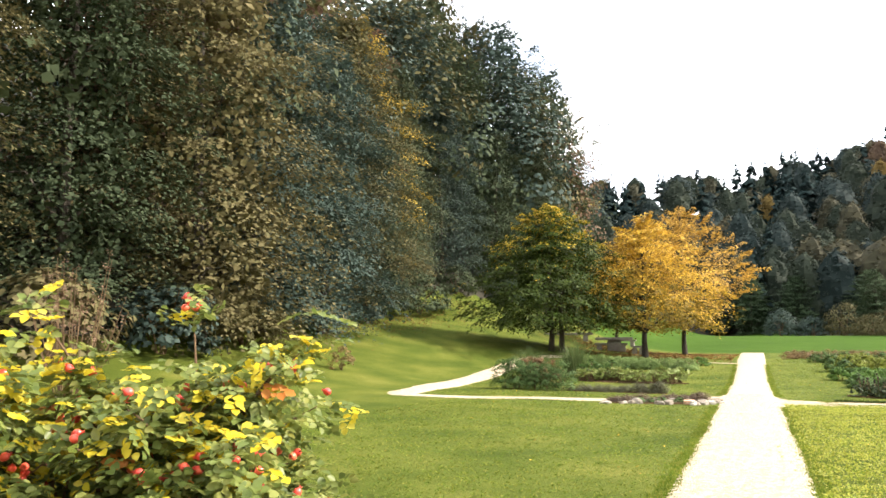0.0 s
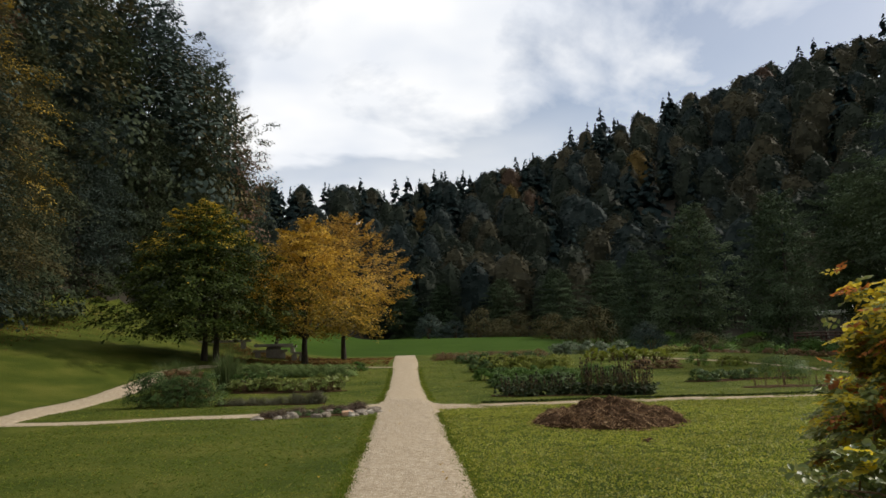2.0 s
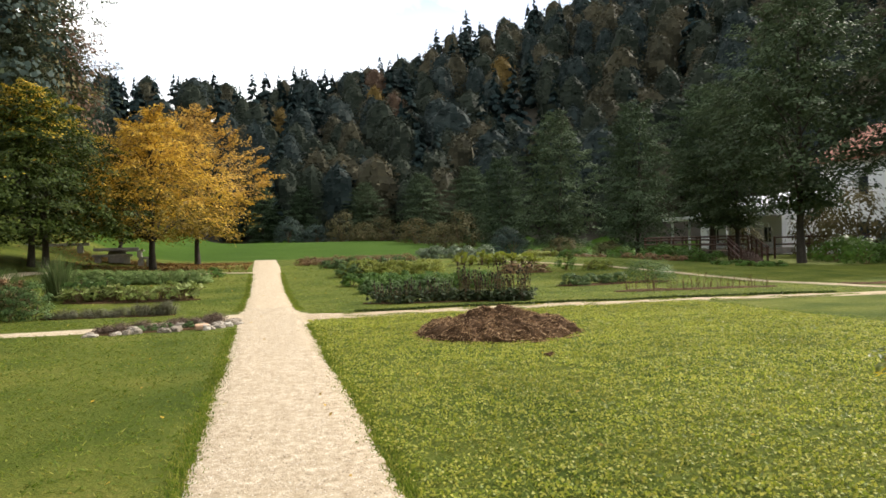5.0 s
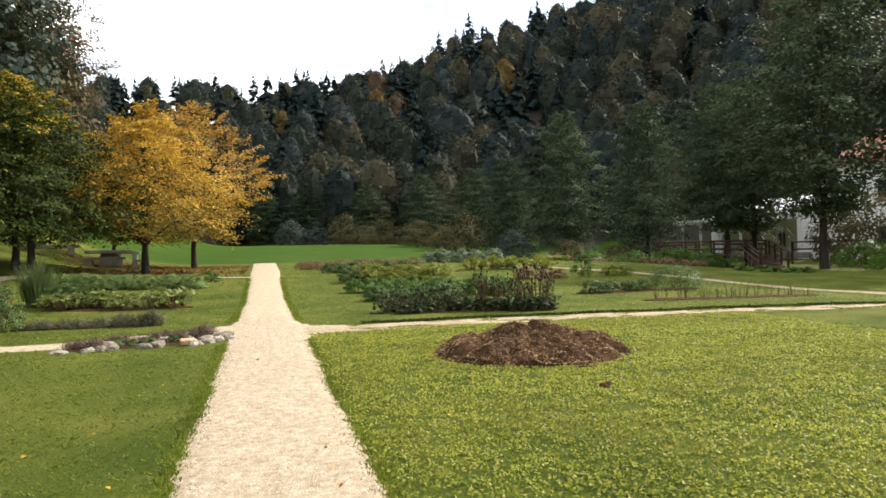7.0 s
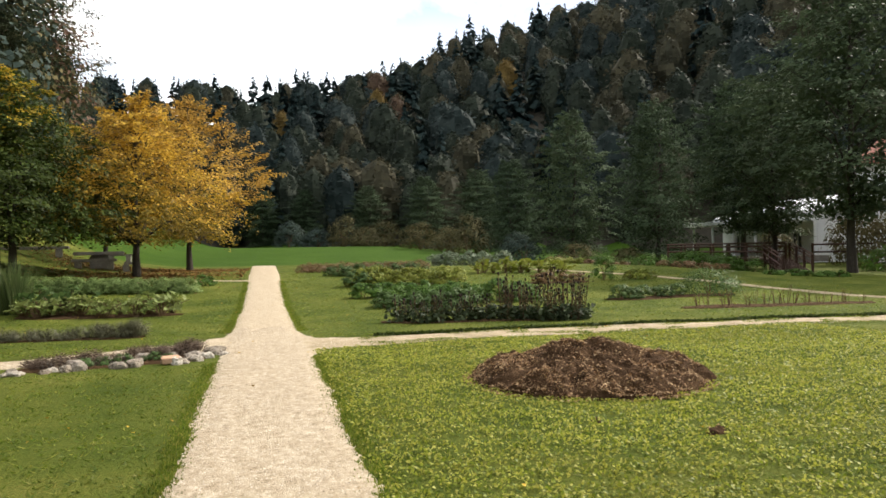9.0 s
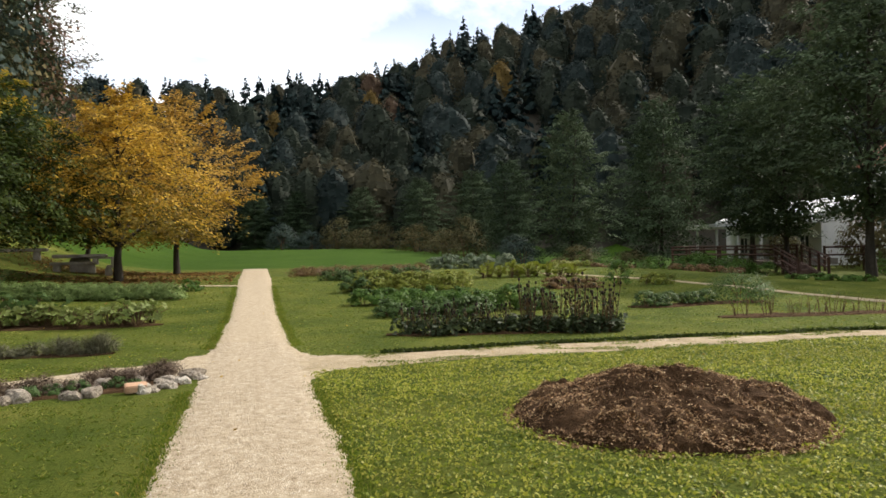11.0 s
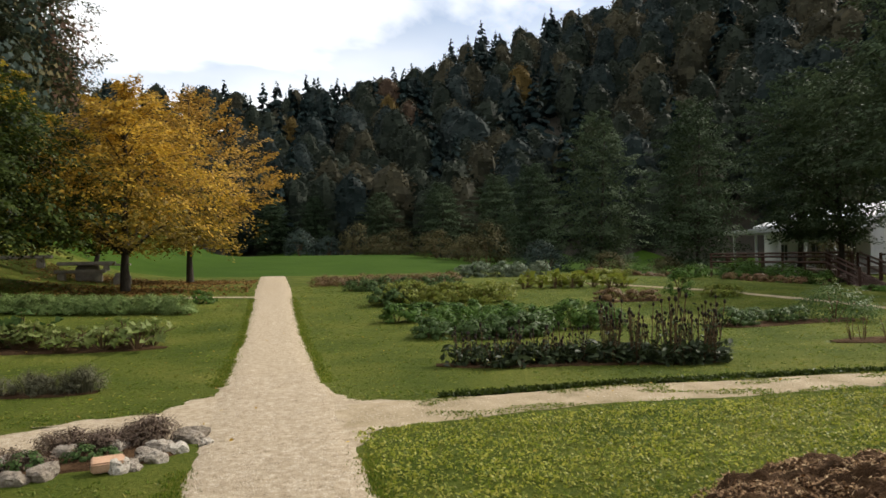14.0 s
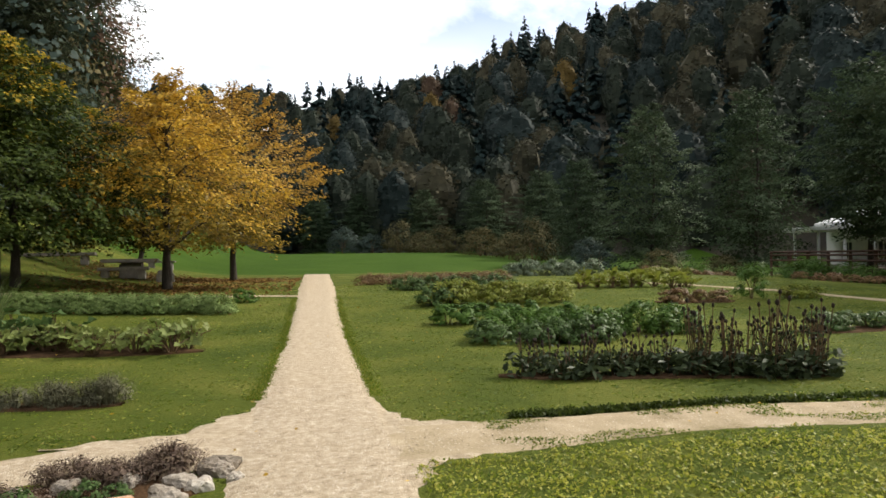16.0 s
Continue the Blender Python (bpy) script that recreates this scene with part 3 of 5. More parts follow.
def woods(name, label, seed, spots, nc=22, per=17, leaf=0.040, lumps=True, mats=None):
    """Far trees as one object; spots: x, y, height, kind."""
    rng = np.random.default_rng(seed)
    bank = {k: [far_tree(rng, k, 16.0, nc, per, leaf, lumps) for _ in range(6)] for k in (0, 5)}
    Vs, idx, tn = [], [], []
    for x, y, H, kind in spots:
        B = bank[5 if kind == 5 else 0][rng.integers(6)]
        w = rng.uniform(0, 6.283)
        c, s = math.cos(w), math.sin(w)
        wide = H / 16 * rng.uniform(0.85, 1.25)
        V = np.stack([(B[..., 0] * c - B[..., 1] * s) * wide, (B[..., 0] * s + B[..., 1] * c) * wide, B[..., 2] * H / 16], -1)
        Vs.append(V + np.array([x, y, gz(x, y) - 0.4]))
        idx.append(np.full(len(V), kind))
        tn.append(np.full(len(V), rng.uniform()))
    return tagged(new(name, quad_mesh(name, np.concatenate(Vs), mats or HILL_HAZY, np.concatenate(idx), np.concatenate(tn))), label, "woods", kind="stuff")


# ---- ground, paths ----
def spread(fine_lo, fine_hi, step, lo, hi):
    mid = np.arange(fine_lo, fine_hi + 1e-6, step)
    up, dn = [fine_hi], [fine_lo]
    s = step
    while up[-1] < hi:
        s *= 1.16
        up.append(up[-1] + s)
    s = step
    while dn[-1] > lo:
        s *= 1.16
        dn.append(dn[-1] - s)
    return np.concatenate([dn[:0:-1], mid, up[1:]])


GX, GY = spread(-24, 26, 0.5, -1500, 1500), spread(0, 66, 0.5, -1500, 1500)
XX, YY = np.meshgrid(GX, GY)
ZZ = ground_z(XX, YY)
nx = len(GX)
gv = np.stack([XX.ravel(), YY.ravel(), ZZ.ravel()], 1)
gf = [(j * nx + i, j * nx + i + 1, (j + 1) * nx + i + 1, (j + 1) * nx + i) for j in range(len(GY) - 1) for i in range(nx - 1)]
gme = poly_mesh("ground", gv, gf, [M_lawn, M_floor, M_deep], True)
cxy = np.array([[gv[q[0]][0] / 2 + gv[q[2]][0] / 2, gv[q[0]][1] / 2 + gv[q[2]][1] / 2] for q in gf])
gaz, gr = np.degrees(np.arctan2(cxy[:, 0], cxy[:, 1] - 6)), np.hypot(cxy[:, 0], cxy[:, 1] - 6)
wooded = (cxy[:, 0] < edge_x(cxy[:, 1]) - 0.5) | (gr > np.interp(gaz, AZ, R_BASE))
gme.polygons.foreach_set("material_index", np.where(wooded, 1, np.where(cxy[:, 1] > 66, 2, 0)).astype(np.int32))
tagged(new("ground", gme), "mown green lawn rising into wooded hills", "ground", kind="structure")


def wobble(s, seed):
    return 0.022 * math.sin(1.3 * s + seed) + 0.014 * math.sin(5.3 * s + 2 * seed) + 0.012 * math.sin(17.7 * s + 3 * seed)


def ribbon(name, label, pts, widths, seed, lift=0.022, mat=None):
    """A path along pts, laid on the ground, with ragged edges."""
    P = [Vector((*p, 0)) for p in pts]
    line, wid = [], []
    for i in range(len(P) - 1):
        a, b, c, d = P[max(0, i - 1)], P[i], P[i + 1], P[min(len(P) - 1, i + 2)]
        k = max(2, int((c - b).length / 0.12))
        for j in range(k):
            t = j / k
            line.append(0.5 * ((2 * b) + (c - a) * t + (2 * a - 5 * b + 4 * c - d) * t * t + (3 * b - a - 3 * c + d) * t ** 3))
            wid.append(widths[i] * (1 - t) + widths[i + 1] * t)
    line.append(P[-1])
    wid.append(widths[-1])
    v, f, s = [], [], 0.0
    cuts = (-1.0, -0.86, -0.45, 0.0, 0.45, 0.86, 1.0)
    for i, p in enumerate(line):
        d = (line[min(i + 1, len(line) - 1)] - line[max(i - 1, 0)]).normalized()
        nrm = Vector((d.y, -d.x, 0))
        s += (p - line[i - 1]).length if i else 0
        for c in cuts:
            w = wid[i] / 2 * c + (wobble(s, seed) * c if abs(c) > 0.8 else 0) + (0.6 * wobble(1.7 * s, seed + c) if abs(c) > 0.8 else 0)
            q = p + nrm * w
            v.append((q.x, q.y, gz(q.x, q.y) + (lift - 0.03 if abs(c) == 1 else lift)))
    m = len(cuts)
    for i in range(len(line) - 1):
        for k in range(m - 1):
            f.append((i * m + k, i * m + k + 1, (i + 1) * m + k + 1, (i + 1) * m + k))
    ob = new(name, poly_mesh(name, v, f, mat or M_gravel, True))
    return tagged(ob, label, "path", kind="structure")


ribbon("path_main", "straight pale gravel footpath through the lawn", [(0.48, -30), (0.50, 0), (0.48, 15), (0.42, 24), (0.38, 32), (0.36, 45), (0.28, 65)], [1.36, 1.36, 1.40, 1.48, 1.25, 1.35, 1.7], 1.0)
ribbon("path_cross", "narrow worn gravel path across the garden", [(0.4, 22.75), (1.6, 22.75), (4.0, 23.0), (6.3, 22.9), (10.5, 22.6), (15, 21.9), (26, 20.5)], [1.5, 1.25, 1.05, 0.98, 0.92, 0.9, 0.9], 2.0, 0.016, M_track)
ribbon("path_cross", "narrow gravel path to the herb beds", [(0.4, 22.8), (-1.0, 22.9), (-2.8, 22.2), (-5.5, 21.6), (-8.0, 21.15), (-8.6, 21.3), (-8.9, 22.6), (-9.1, 26), (-9.3, 31), (-9.3, 36), (-8.0, 39), (-4, 40.0), (0.2, 39.8)], [1.5, 1.1, 0.85, 0.6, 0.6, 0.8, 1.0, 1.1, 1.0, 0.8, 0.5, 0.35, 0.35], 3.0, 0.018)
ribbon("path_cross", "narrow pale gravel path behind the beds", [(17.9, 21.6), (17.3, 26.2), (16.8, 30.9), (16.0, 35.4), (13.8, 39.8), (11, 44)], [0.6, 0.5, 0.45, 0.42, 0.4, 0.35], 4.0, 0.02, M_track)
# worn, rounded corners where the paths meet: corner, direction, radius
FILLETS = [(-0.22, 23.22, -1, 1, 1.8), (1.02, 23.25, 1, 1, 1.2), (1.08, 22.42, 1, -1, 1.1), (-0.16, 22.4, -1, -1, 0.5)]
for cx, cy, sx, sy, r in FILLETS:
    v, f = [(cx - 0.25 * sx, cy - 0.25 * sy, gz(cx, cy) + 0.021)], []
    for ring in (0, 1):
        for k in range(21):
            w = math.pi / 2 * k / 20
            q = r * (1 + 0.05 * math.sin(9 * w + cx) + 0.03 * math.sin(23 * w)) - 0.10 * (1 - ring)
            x, y = cx + sx * (r - q * math.cos(w)), cy + sy * (r - q * math.sin(w))
            v.append((x, y, gz(x, y) + (-0.012 if ring else 0.020)))
    v = [v[0]] + v[22:43] + v[1:22]
    v = [(p[0], p[1], gz(p[0], p[1]) + (0.021 if i == 0 else 0.014)) if i < 22 else (p[0] + sx * 0.06, p[1] + sy * 0.06, gz(p[0], p[1]) - 0.012) for i, p in enumerate(v)]
    f = [(0, 1 + k, 2 + k) for k in range(20)] + [(1 + k, 22 + k, 23 + k, 2 + k) for k in range(20)]
    tagged(new("path_corner", poly_mesh("path_corner", v, f, M_gravel, False)), "worn gravel corner where the paths meet", "path", kind="structure")


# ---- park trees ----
spray_tree("tree", "young tree with golden yellow autumn leaves on the lawn", 11, (-4.95, 43.5), 8.3, 1.5, 4.9, park, 470, 46, 0.155, 1.35, 12, L_olive_shaded, 0.15, 34, "park trees", 0.24, 0.02, 0.25, L_gold, 0.26)
spray_tree("tree", "young tree with amber autumn leaves on the lawn", 12, (-3.75, 53.3), 10.2, 1.9, 5.5, vase, 480, 42, 0.165, 1.5, 14, L_olive_shaded, 0.15, 40, "park trees", 0.05, 0.32, 0.28, L_amber, 0.10)
spray_tree("tree", "young tree with thin yellow leaves beside a stone table", 13, (-8.4, 54.6), 7.0, 2.4, 3.2, park, 110, 44, 0.16, 1.2, 9, L_olive_shaded, 0.13, 26, "park trees", 0.2, 0.1, 0.2, L_gold, 0.25)
tg = spray_tree("tree", "round twin-stemmed tree turning from green to yellow", 14, (-9.3, 40.1), 8.2, 1.2, 5.2, park, 620, 52, 0.165, 1.25, 14, L_turn, 0.13, 30, "park trees", 0.32, 0.02, 0.35, L_turn_top, 0.64, 0.72)
v, f = [], []
tube(v, f, [(0.55, 0.1, -0.3), (0.58, 0.1, 0.8), (0.5, 0.15, 2.2), (0.9, 0.3, 4.5)], [0.18, 0.13, 0.11, 0.04], 9)
part("trunk", poly_mesh("trunk", v, f, M_bark, True), tg)

# ---- wood on the slope beside the lawn ----
EDGE_TREES = [(-17.3, 12.0, 13, 2), (-17.2, 17.0, 15, 0), (-16.2, 21.5, 17, 2), (-17.5, 26.5, 17, 1), (-17.6, 31.0, 15, 1), (-19.5, 35.5, 18, 2), (-19.9, 39.5, 13, 0), (-21.6, 43.2, 12, 2),
              (-23.0, 48.5, 17, 0), (-22.0, 55.0, 15, 1), (-20.0, 62.0, 15, 0), (-18.5, 70.0, 16, 0), (-20.5, 77.0, 25, 0), (-20.9, 83.0, 24, 2), (-24.5, 72.0, 27, 1), (-27.5, 61.0, 24, 0), (-28.5, 66.0, 26, 2), (-26.5, 54.0, 22, 1), (-19.5, 90.0, 17, 0),
              (-21.0, 22.0, 19, 3), (-22.0, 30.0, 20, 2), (-24.0, 37.5, 20, 3), (-25.0, 45.0, 19, 4)]
made = {}
for i, (x, y, H, k) in enumerate(EDGE_TREES):
    big = H >= 22
    key = (k, big, 0 if big else i % 2) if k < 3 else (k, big, 0)
    lab = ["dark green leafy tree at the edge of the wood", "blue-green leafy tree at the edge of the wood", "olive green beech at the edge of the wood", "tan and brown autumn tree in the wood", "yellowing autumn tree in the wood"][k]
    if key not in made:
        if big:
            t = spray_tree("tree", lab, 40 + i, (x, y), 16.0, 2.0, 4.8, broad, 400, 46, 0.18, 1.5, 14, WOOD[k], 0.19, 20, "wood edge trees", 0.2, 0.25, 0.3, core=0.66)
        else:
            t = spray_tree("tree", lab, 40 + i, (x, y), 16.0, 0.4, 4.9, dome, 270, 92, 0.150, 2.6, 9, WOOD[k], 0.22, 12, "wood edge trees", 0.38, 0.0, 0.20, WOOD[min(k + 2, 4)] if k != 1 else None, 0.95, 0.48)
        made[key] = t
        t.matrix_world = pose(x, y, gz(x, y) - 0.2, 0, 0, 67 * i)
        t.scale = (H / 16,) * 3
    else:
        t = copy_thing(made[key], pose(x, y, gz(x, y) - 0.2, 0, 0, 67 * i))
        t.scale = (H / 16 * 0.95, H / 16 * 1.05, H / 16)

rng = np.random.default_rng(5)
spots = []
for y in np.arange(2, 190, 5.2):
    for j in range(3):
        d = 5 + j * 6.5 + rng.uniform(-2, 2)
        x, yy = float(edge_x(y)) - d, y + rng.uniform(-2.4, 2.4)
        k = rng.choice([0, 1, 2, 3, 4, 5], p=[0.28, 0.24, 0.30, 0.09, 0.03, 0.06])
        H = rng.uniform(18, 24) if 42 < y < 85 and j < 4 else rng.uniform(14, 20)
        spots.append((x, yy, H + (3 if k == 5 else 0), k))
woods("left_woods", "mixed autumn wood covering the near hillside", 6, spots, 34, 50, 0.020, False, WOOD + [HILL_HAZY[5]])

# low scrub along the foot of the wood
rng = np.random.default_rng(8)


def bush_mesh(rng, R, H, n, leaf, mat, flat=0.6):
    u = rng.uniform(0, 1, n)
    a = rng.uniform(0, 6.283, n)
    rr = R * np.sqrt(np.clip(1 - u ** 2.2, 0.02, 1)) * rng.uniform(0.55, 1, n)
    C = np.stack([rr * np.cos(a), rr * np.sin(a), H * (0.08 + 0.84 * u)], 1)
    return quad_mesh("foliage", foliage(rng, C, R * 0.30, 26, leaf * 1.1, flat, 0.05, 0.62, np.array([0, 0, -0.2 * H])), mat)


def add_stems(t, rng, R, H, n, r=0.012):
    for _ in range(n):
        v, f = [], []
        a, k = rng.uniform(0, 6.283), rng.uniform(0.2, 0.8)
        e = np.array([R * k * math.cos(a), R * k * math.sin(a), H * rng.uniform(0.55, 0.9)])
        tube(v, f, [(0.05 * R * math.cos(a), 0.05 * R * math.sin(a), -0.05), e * np.array([0.35, 0.35, 0.5]), e], [r, r * 0.8, r * 0.4], 5)
        part("stem", poly_mesh("stem", v, f, M_stem), t)


def make_bush(name, label, seed, at, R, H, n, leaf, mat, cat="bush", group="", stems=6):
    rng = np.random.default_rng(seed)
    t = empty(name, pose(at[0], at[1], gz(*at)), label, cat, group)
    add_stems(t, rng, R, H, stems, 0.012 * max(1, H))
    part("foliage", bush_mesh(rng, R, H, n, leaf, mat), t)
    return t


scrub = [make_bush("shrub", "dense dark green shrub at the foot of the wood", 60, (-19.4, 45.2), 2.0, 2.6, 60, 0.22, WOOD[0], "shrub", "wood edge shrubs"),
         make_bush("shrub", "tangled olive shrub at the foot of the wood", 61, (-16.4, 24.0), 1.6, 2.0, 50, 0.2, WOOD[2], "shrub", "wood edge shrubs"),
         make_bush("shrub", "blue-green bramble shrub at the foot of the wood", 62, (-18.6, 33.0), 1.7, 2.3, 55, 0.2, WOOD[1], "shrub", "wood edge shrubs")]
for i, (x, y, k, s) in enumerate([(-20.2, 41.5, 0, 1.1), (-19.0, 37.6, 2, 1.2), (-18.6, 28.8, 0, 1.1), (-15.8, 19.5, 2, 1.0), (-15.0, 15.0, 1, 1.2), (-21.5, 49.5, 1, 0.9), (-20.5, 54.0, 0, 0.9), (-18.2, 60, 2, 1.1), (-17.0, 66, 0, 1.2), (-16.6, 73, 1, 1.2), (-16.0, 79, 0, 1.5)]):
    c = copy_thing(scrub[k], pose(x, y, gz(x, y) - 0.1, 0, 0, 50 * i))
    c.scale = (s, s, s)
make_bush("shrub", "small russet rose shrub alone on the lawn", 63, (-12.6, 24.6), 0.45, 0.85, 26, 0.07, L_brown, "shrub")
# bare, twiggy shrub before the wood
rng = np.random.default_rng(9)
tw = empty("shrub", pose(-12.3, 13.5, gz(-12.3, 13.5)), "sparse tan twiggy shrub before the wood", "shrub")
tips = []
for i in range(26):
    v, f = [], []
    a, k = rng.uniform(0, 6.283), rng.uniform(0.1, 1)
    e = np.array([1.1 * k * math.cos(a), 1.1 * k * math.sin(a), rng.uniform(1.6, 3.0)])
    tube(v, f, [(0.2 * e[0], 0.2 * e[1], -0.1), e * np.array([0.7, 0.7, 0.5]), e], [0.016, 0.011, 0.004], 5)
    part("stem", poly_mesh("stem", v, f, M_stem), tw)
    tips += [e * np.array([q, q, q ** 0.8]) for q in rng.uniform(0.45, 1, 9)]
part("foliage", quad_mesh("foliage", foliage(rng, np.array(tips), 0.16, 3, 0.06, 0.8), WOOD[3]), tw)

# ---- far hills ----
rng = np.random.default_rng(21)
spots = []
for r in np.concatenate([np.arange(84, 170, 7.2), np.arange(170, 345, 11.0)]):
    step = math.degrees((7.2 if r < 170 else 10.5) / r)
    for az in np.arange(-16, 62, step):
        a, rr = az + rng.uniform(-0.4, 0.4) * step, r + rng.uniform(-3, 3)
        rb, rt = float(np.interp(a, AZ, R_BASE)), float(np.interp(a, AZ, R_TOP))
        if rr < rb + 2 or rr > rt + 12:
            continue
        x, y = rr * math.sin(math.radians(a)), 6 + rr * math.cos(math.radians(a))
        if x < float(edge_x(y)) + 4:
            continue
        u = (rr - rb) / (rt - rb)
        pc = 0.34 if a < 22 and u > 0.55 else 0.12
        # olive beeches to the right; the extra high ones stand in for hazy light
        br = (0.13 if a > 20 else 0.04) + (0.08 if u > 0.5 else 0)
        k = rng.choice([0, 1, 2, 3, 4, 5], p=[0.55 - pc / 2 - br, 0.32 - pc / 2, 0.11 + br, 0.014, 0.006, pc])
        H = rng.uniform(11, 17) * (1.15 if rr > 170 else 1) + (rng.uniform(1, 5) if k == 5 else 0)
        spots.append((x, y, H, k))
# spruces standing out on the skyline
for az, r, H in ((0.4, 290, 22), (1.4, 292, 20), (2.6, 290, 23), (3.5, 294, 21), (9.3, 312, 21), (8.4, 314, 18), (13.9, 330, 22), (13.3, 330, 17), (16.3, 344, 24), (15.2, 344, 20), (5.5, 300, 18)):
    spots.append((r * math.sin(math.radians(az)), 6 + r * math.cos(math.radians(az)), H, 5))
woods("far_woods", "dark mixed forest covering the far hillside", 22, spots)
spots = []
for i in range(110):
    a = rng.uniform(62, 344)
    rr = rng.uniform(100, 260)
    x, y = rr * math.sin(math.radians(a)), 6 + rr * math.cos(math.radians(a))
    if x > float(edge_x(y)) + 4 and float(np.interp((a + 180) % 360 - 180, AZ, R_BASE)) < rr:
        spots.append((x, y, rng.uniform(9, 14), rng.choice([0, 1, 2, 3, 5])))
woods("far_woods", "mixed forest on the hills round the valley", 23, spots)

# ---- trees and shrubs along the stream ----
ALDERS = [(32.0, 81.0, 16.6, 4.6), (34.5, 68.0, 15.5, 4.3), (33.2, 54.5, 13.8, 4.0), (31.7, 49.3, 13.0, 3.8), (30.6, 42.0, 16.5, 4.8), (31.0, 97.0, 13.0, 4.2), 
          (30.0, 108, 12.5, 4.4), (35.5, 37.0, 16.0, 4.8), (26.0, 125, 12.5, 4.6), (19.0, 143, 12.0, 4.5), (41.0, 39.0, 15.0, 4.4), (8.0, 151, 12, 4.6), (0.0, 154, 12, 4.6)]
proto = []
for i, (x, y, H, R) in enumerate(ALDERS):
    low = y < 58
    if i in (0, 2, 4):
        t = spray_tree("tree", ["tall dark green alder beside the stream", "", "slender dark green alder by the footbridge", "", "tall loose dark green alder by the steps"][i], 70 + i, (x, y), 15.0, 2.7 if i else 0.8, 4.8, dome if i == 0 else broad, 330, 44, 0.24, 1.7, 13, L_alder, 0.19, 26, "stream trees", 0.22, 0.1, 0.3, core=0.62)
        proto.append(t)
        t.scale = (R / 4.2, R / 4.2, H / 15)
    else:
        src = proto[(1 + i % 2) if low and len(proto) > 2 else (1 if low else 0)]
        t = copy_thing(src, pose(x, y, gz(x, y) - 0.1, 0, 0, 41 * i))
        t.scale = (R / 4.2, R / 4.2, H / 15)
SHRUBS = [(14.0, 137.0, 3.4, 5.6, 2), (23.8, 92.5, 2.8, 5.0, 2), (4.5, 139, 3.0, 4.6, 1), (19.0, 124, 3.2, 4.4, 0), (21.5, 108, 3.0, 4.0, 2), (27.0, 82, 2.4, 2.6, 0), (29.5, 74, 2.2, 2.2, 0), (30.5, 66, 1.8, 1.8, 1), (9.5, 140, 3.2, 3.6, 0), (17, 131, 3, 3.6, 0), (23.3, 100, 2.6, 3.6, 0), (28.4, 88, 2.4, 3.2, 1), (39.6, 47.5, 2.6, 5.2, 0), (41.2, 52.5, 2.4, 4.6, 0), (41.5, 43.5, 2.8, 6.0, 0), (38.2, 57.5, 1.8, 3.0, 0)]
sp = []
for i, (x, y, R, H, k) in enumerate(SHRUBS):
    if i < 3:
        sp.append(make_bush("shrub", ["round olive shrub at the end of the meadow", "yellow-green shrub before the dark wood", "dark green shrub at the end of the meadow"][i], 90 + i, (x, y), 3.0, 4.0, 70, 0.26, WOOD[k], "shrub", "meadow shrubs"))
        t = sp[-1]
    else:
        t = copy_thing(sp[i % 3], pose(x, y, gz(x, y) - 0.2, 0, 0, 31 * i))
    t.scale = (R / 3, R / 3, H / 4)
low = make_bush("shrub", "low green shrub on the stream bank", 99, (27.0, 52.0), 1.3, 1.3, 40, 0.13, L_herb, "shrub", "bank shrubs")
for i, (x, y, s) in enumerate([(26.2, 55.5, 0.9), (28.6, 50.2, 1.0), (29.2, 54.0, 1.1), (26.8, 47.0, 0.75), (28.2, 46.8, 0.7), (31.0, 58.0, 1.0), (25.0, 60, 0.8), (33.5, 40.5, 1.2), (31.2, 38.0, 1.0), (34, 43, 1.3), (36, 40, 1.3)]):
    c = copy_thing(low, pose(x, y, gz(x, y) - 0.05, 0, 0, 73 * i))
    c.scale = (s, s, s)


# ---- timber walkway and steps ----
def rail_run(thing, a, b, n, height, deck=True, width=1.5):
    """Posts, rails and boards from a to b."""
    a, b = np.array(a, float), np.array(b, float)
    d = (b - a) / np.linalg.norm(b - a)
    side = unit(np.array([[d[1], -d[0], 0.0]]))[0]
    yaw = math.atan2(d[1], d[0])
    rot = Matrix.Rotation(yaw, 3, 'Z')
    L = np.linalg.norm(b - a)
    post = box_mesh("post", (0, 0, height / 2 - 0.6), (0.13, 0.13, height + 1.2), M_timber, rot)
    for s in (-1, 1):
        for i in range(n + 1):
            p = part("post", post, thing)
            p.location = a + (b - a) * i / n + side * s * width / 2
        for hz in (0.42, 0.78, height):
            v, f = [], []
            q0, q1 = a + side * s * (width / 2 + 0.075) + np.array([0, 0, hz]), b + side * s * (width / 2 + 0.075) + np.array([0, 0, hz])
            tube(v, f, [q0, q1], [0.062, 0.062], 4)
            part("rail", poly_mesh("rail", v, f, M_timber), thing)
    nb = int(L / 0.3)
    board = box_mesh("board", (0, 0, -0.03), (0.27, width + 0.1, 0.05), M_timber, rot)
    for i in range(nb):
        p = part("board" if deck else "tread", board, thing)
        p.location = a + (b - a) * (i + 0.5) / nb


wk = empty("timber_walkway", pose(0, 0, 0), "dark brown timber walkway with post and rail sides", "walkway")
rail_run(wk, (32.6, 50.4, 0.72), (33.4, 63.2, 0.80), 6, 1.0)
st = empty("timber_steps", pose(0, 0, 0), "dark brown timber steps with sloping rails", "steps")
rail_run(st, (29.4, 44.6, -0.02), (32.4, 50.0, 0.70), 3, 1.0, False)
rw = empty("timber_fence", pose(0, 0, 0), "dark brown post and rail fence beyond the steps", "fence")
for i in range(6):
    p = part("post", box_mesh("post", (0, 0, 0.3), (0.12, 0.12, 1.7), M_timber), rw)
    p.location = (36.0 + 1.9 * i, 51.0 - 1.2 * i, 0.5)
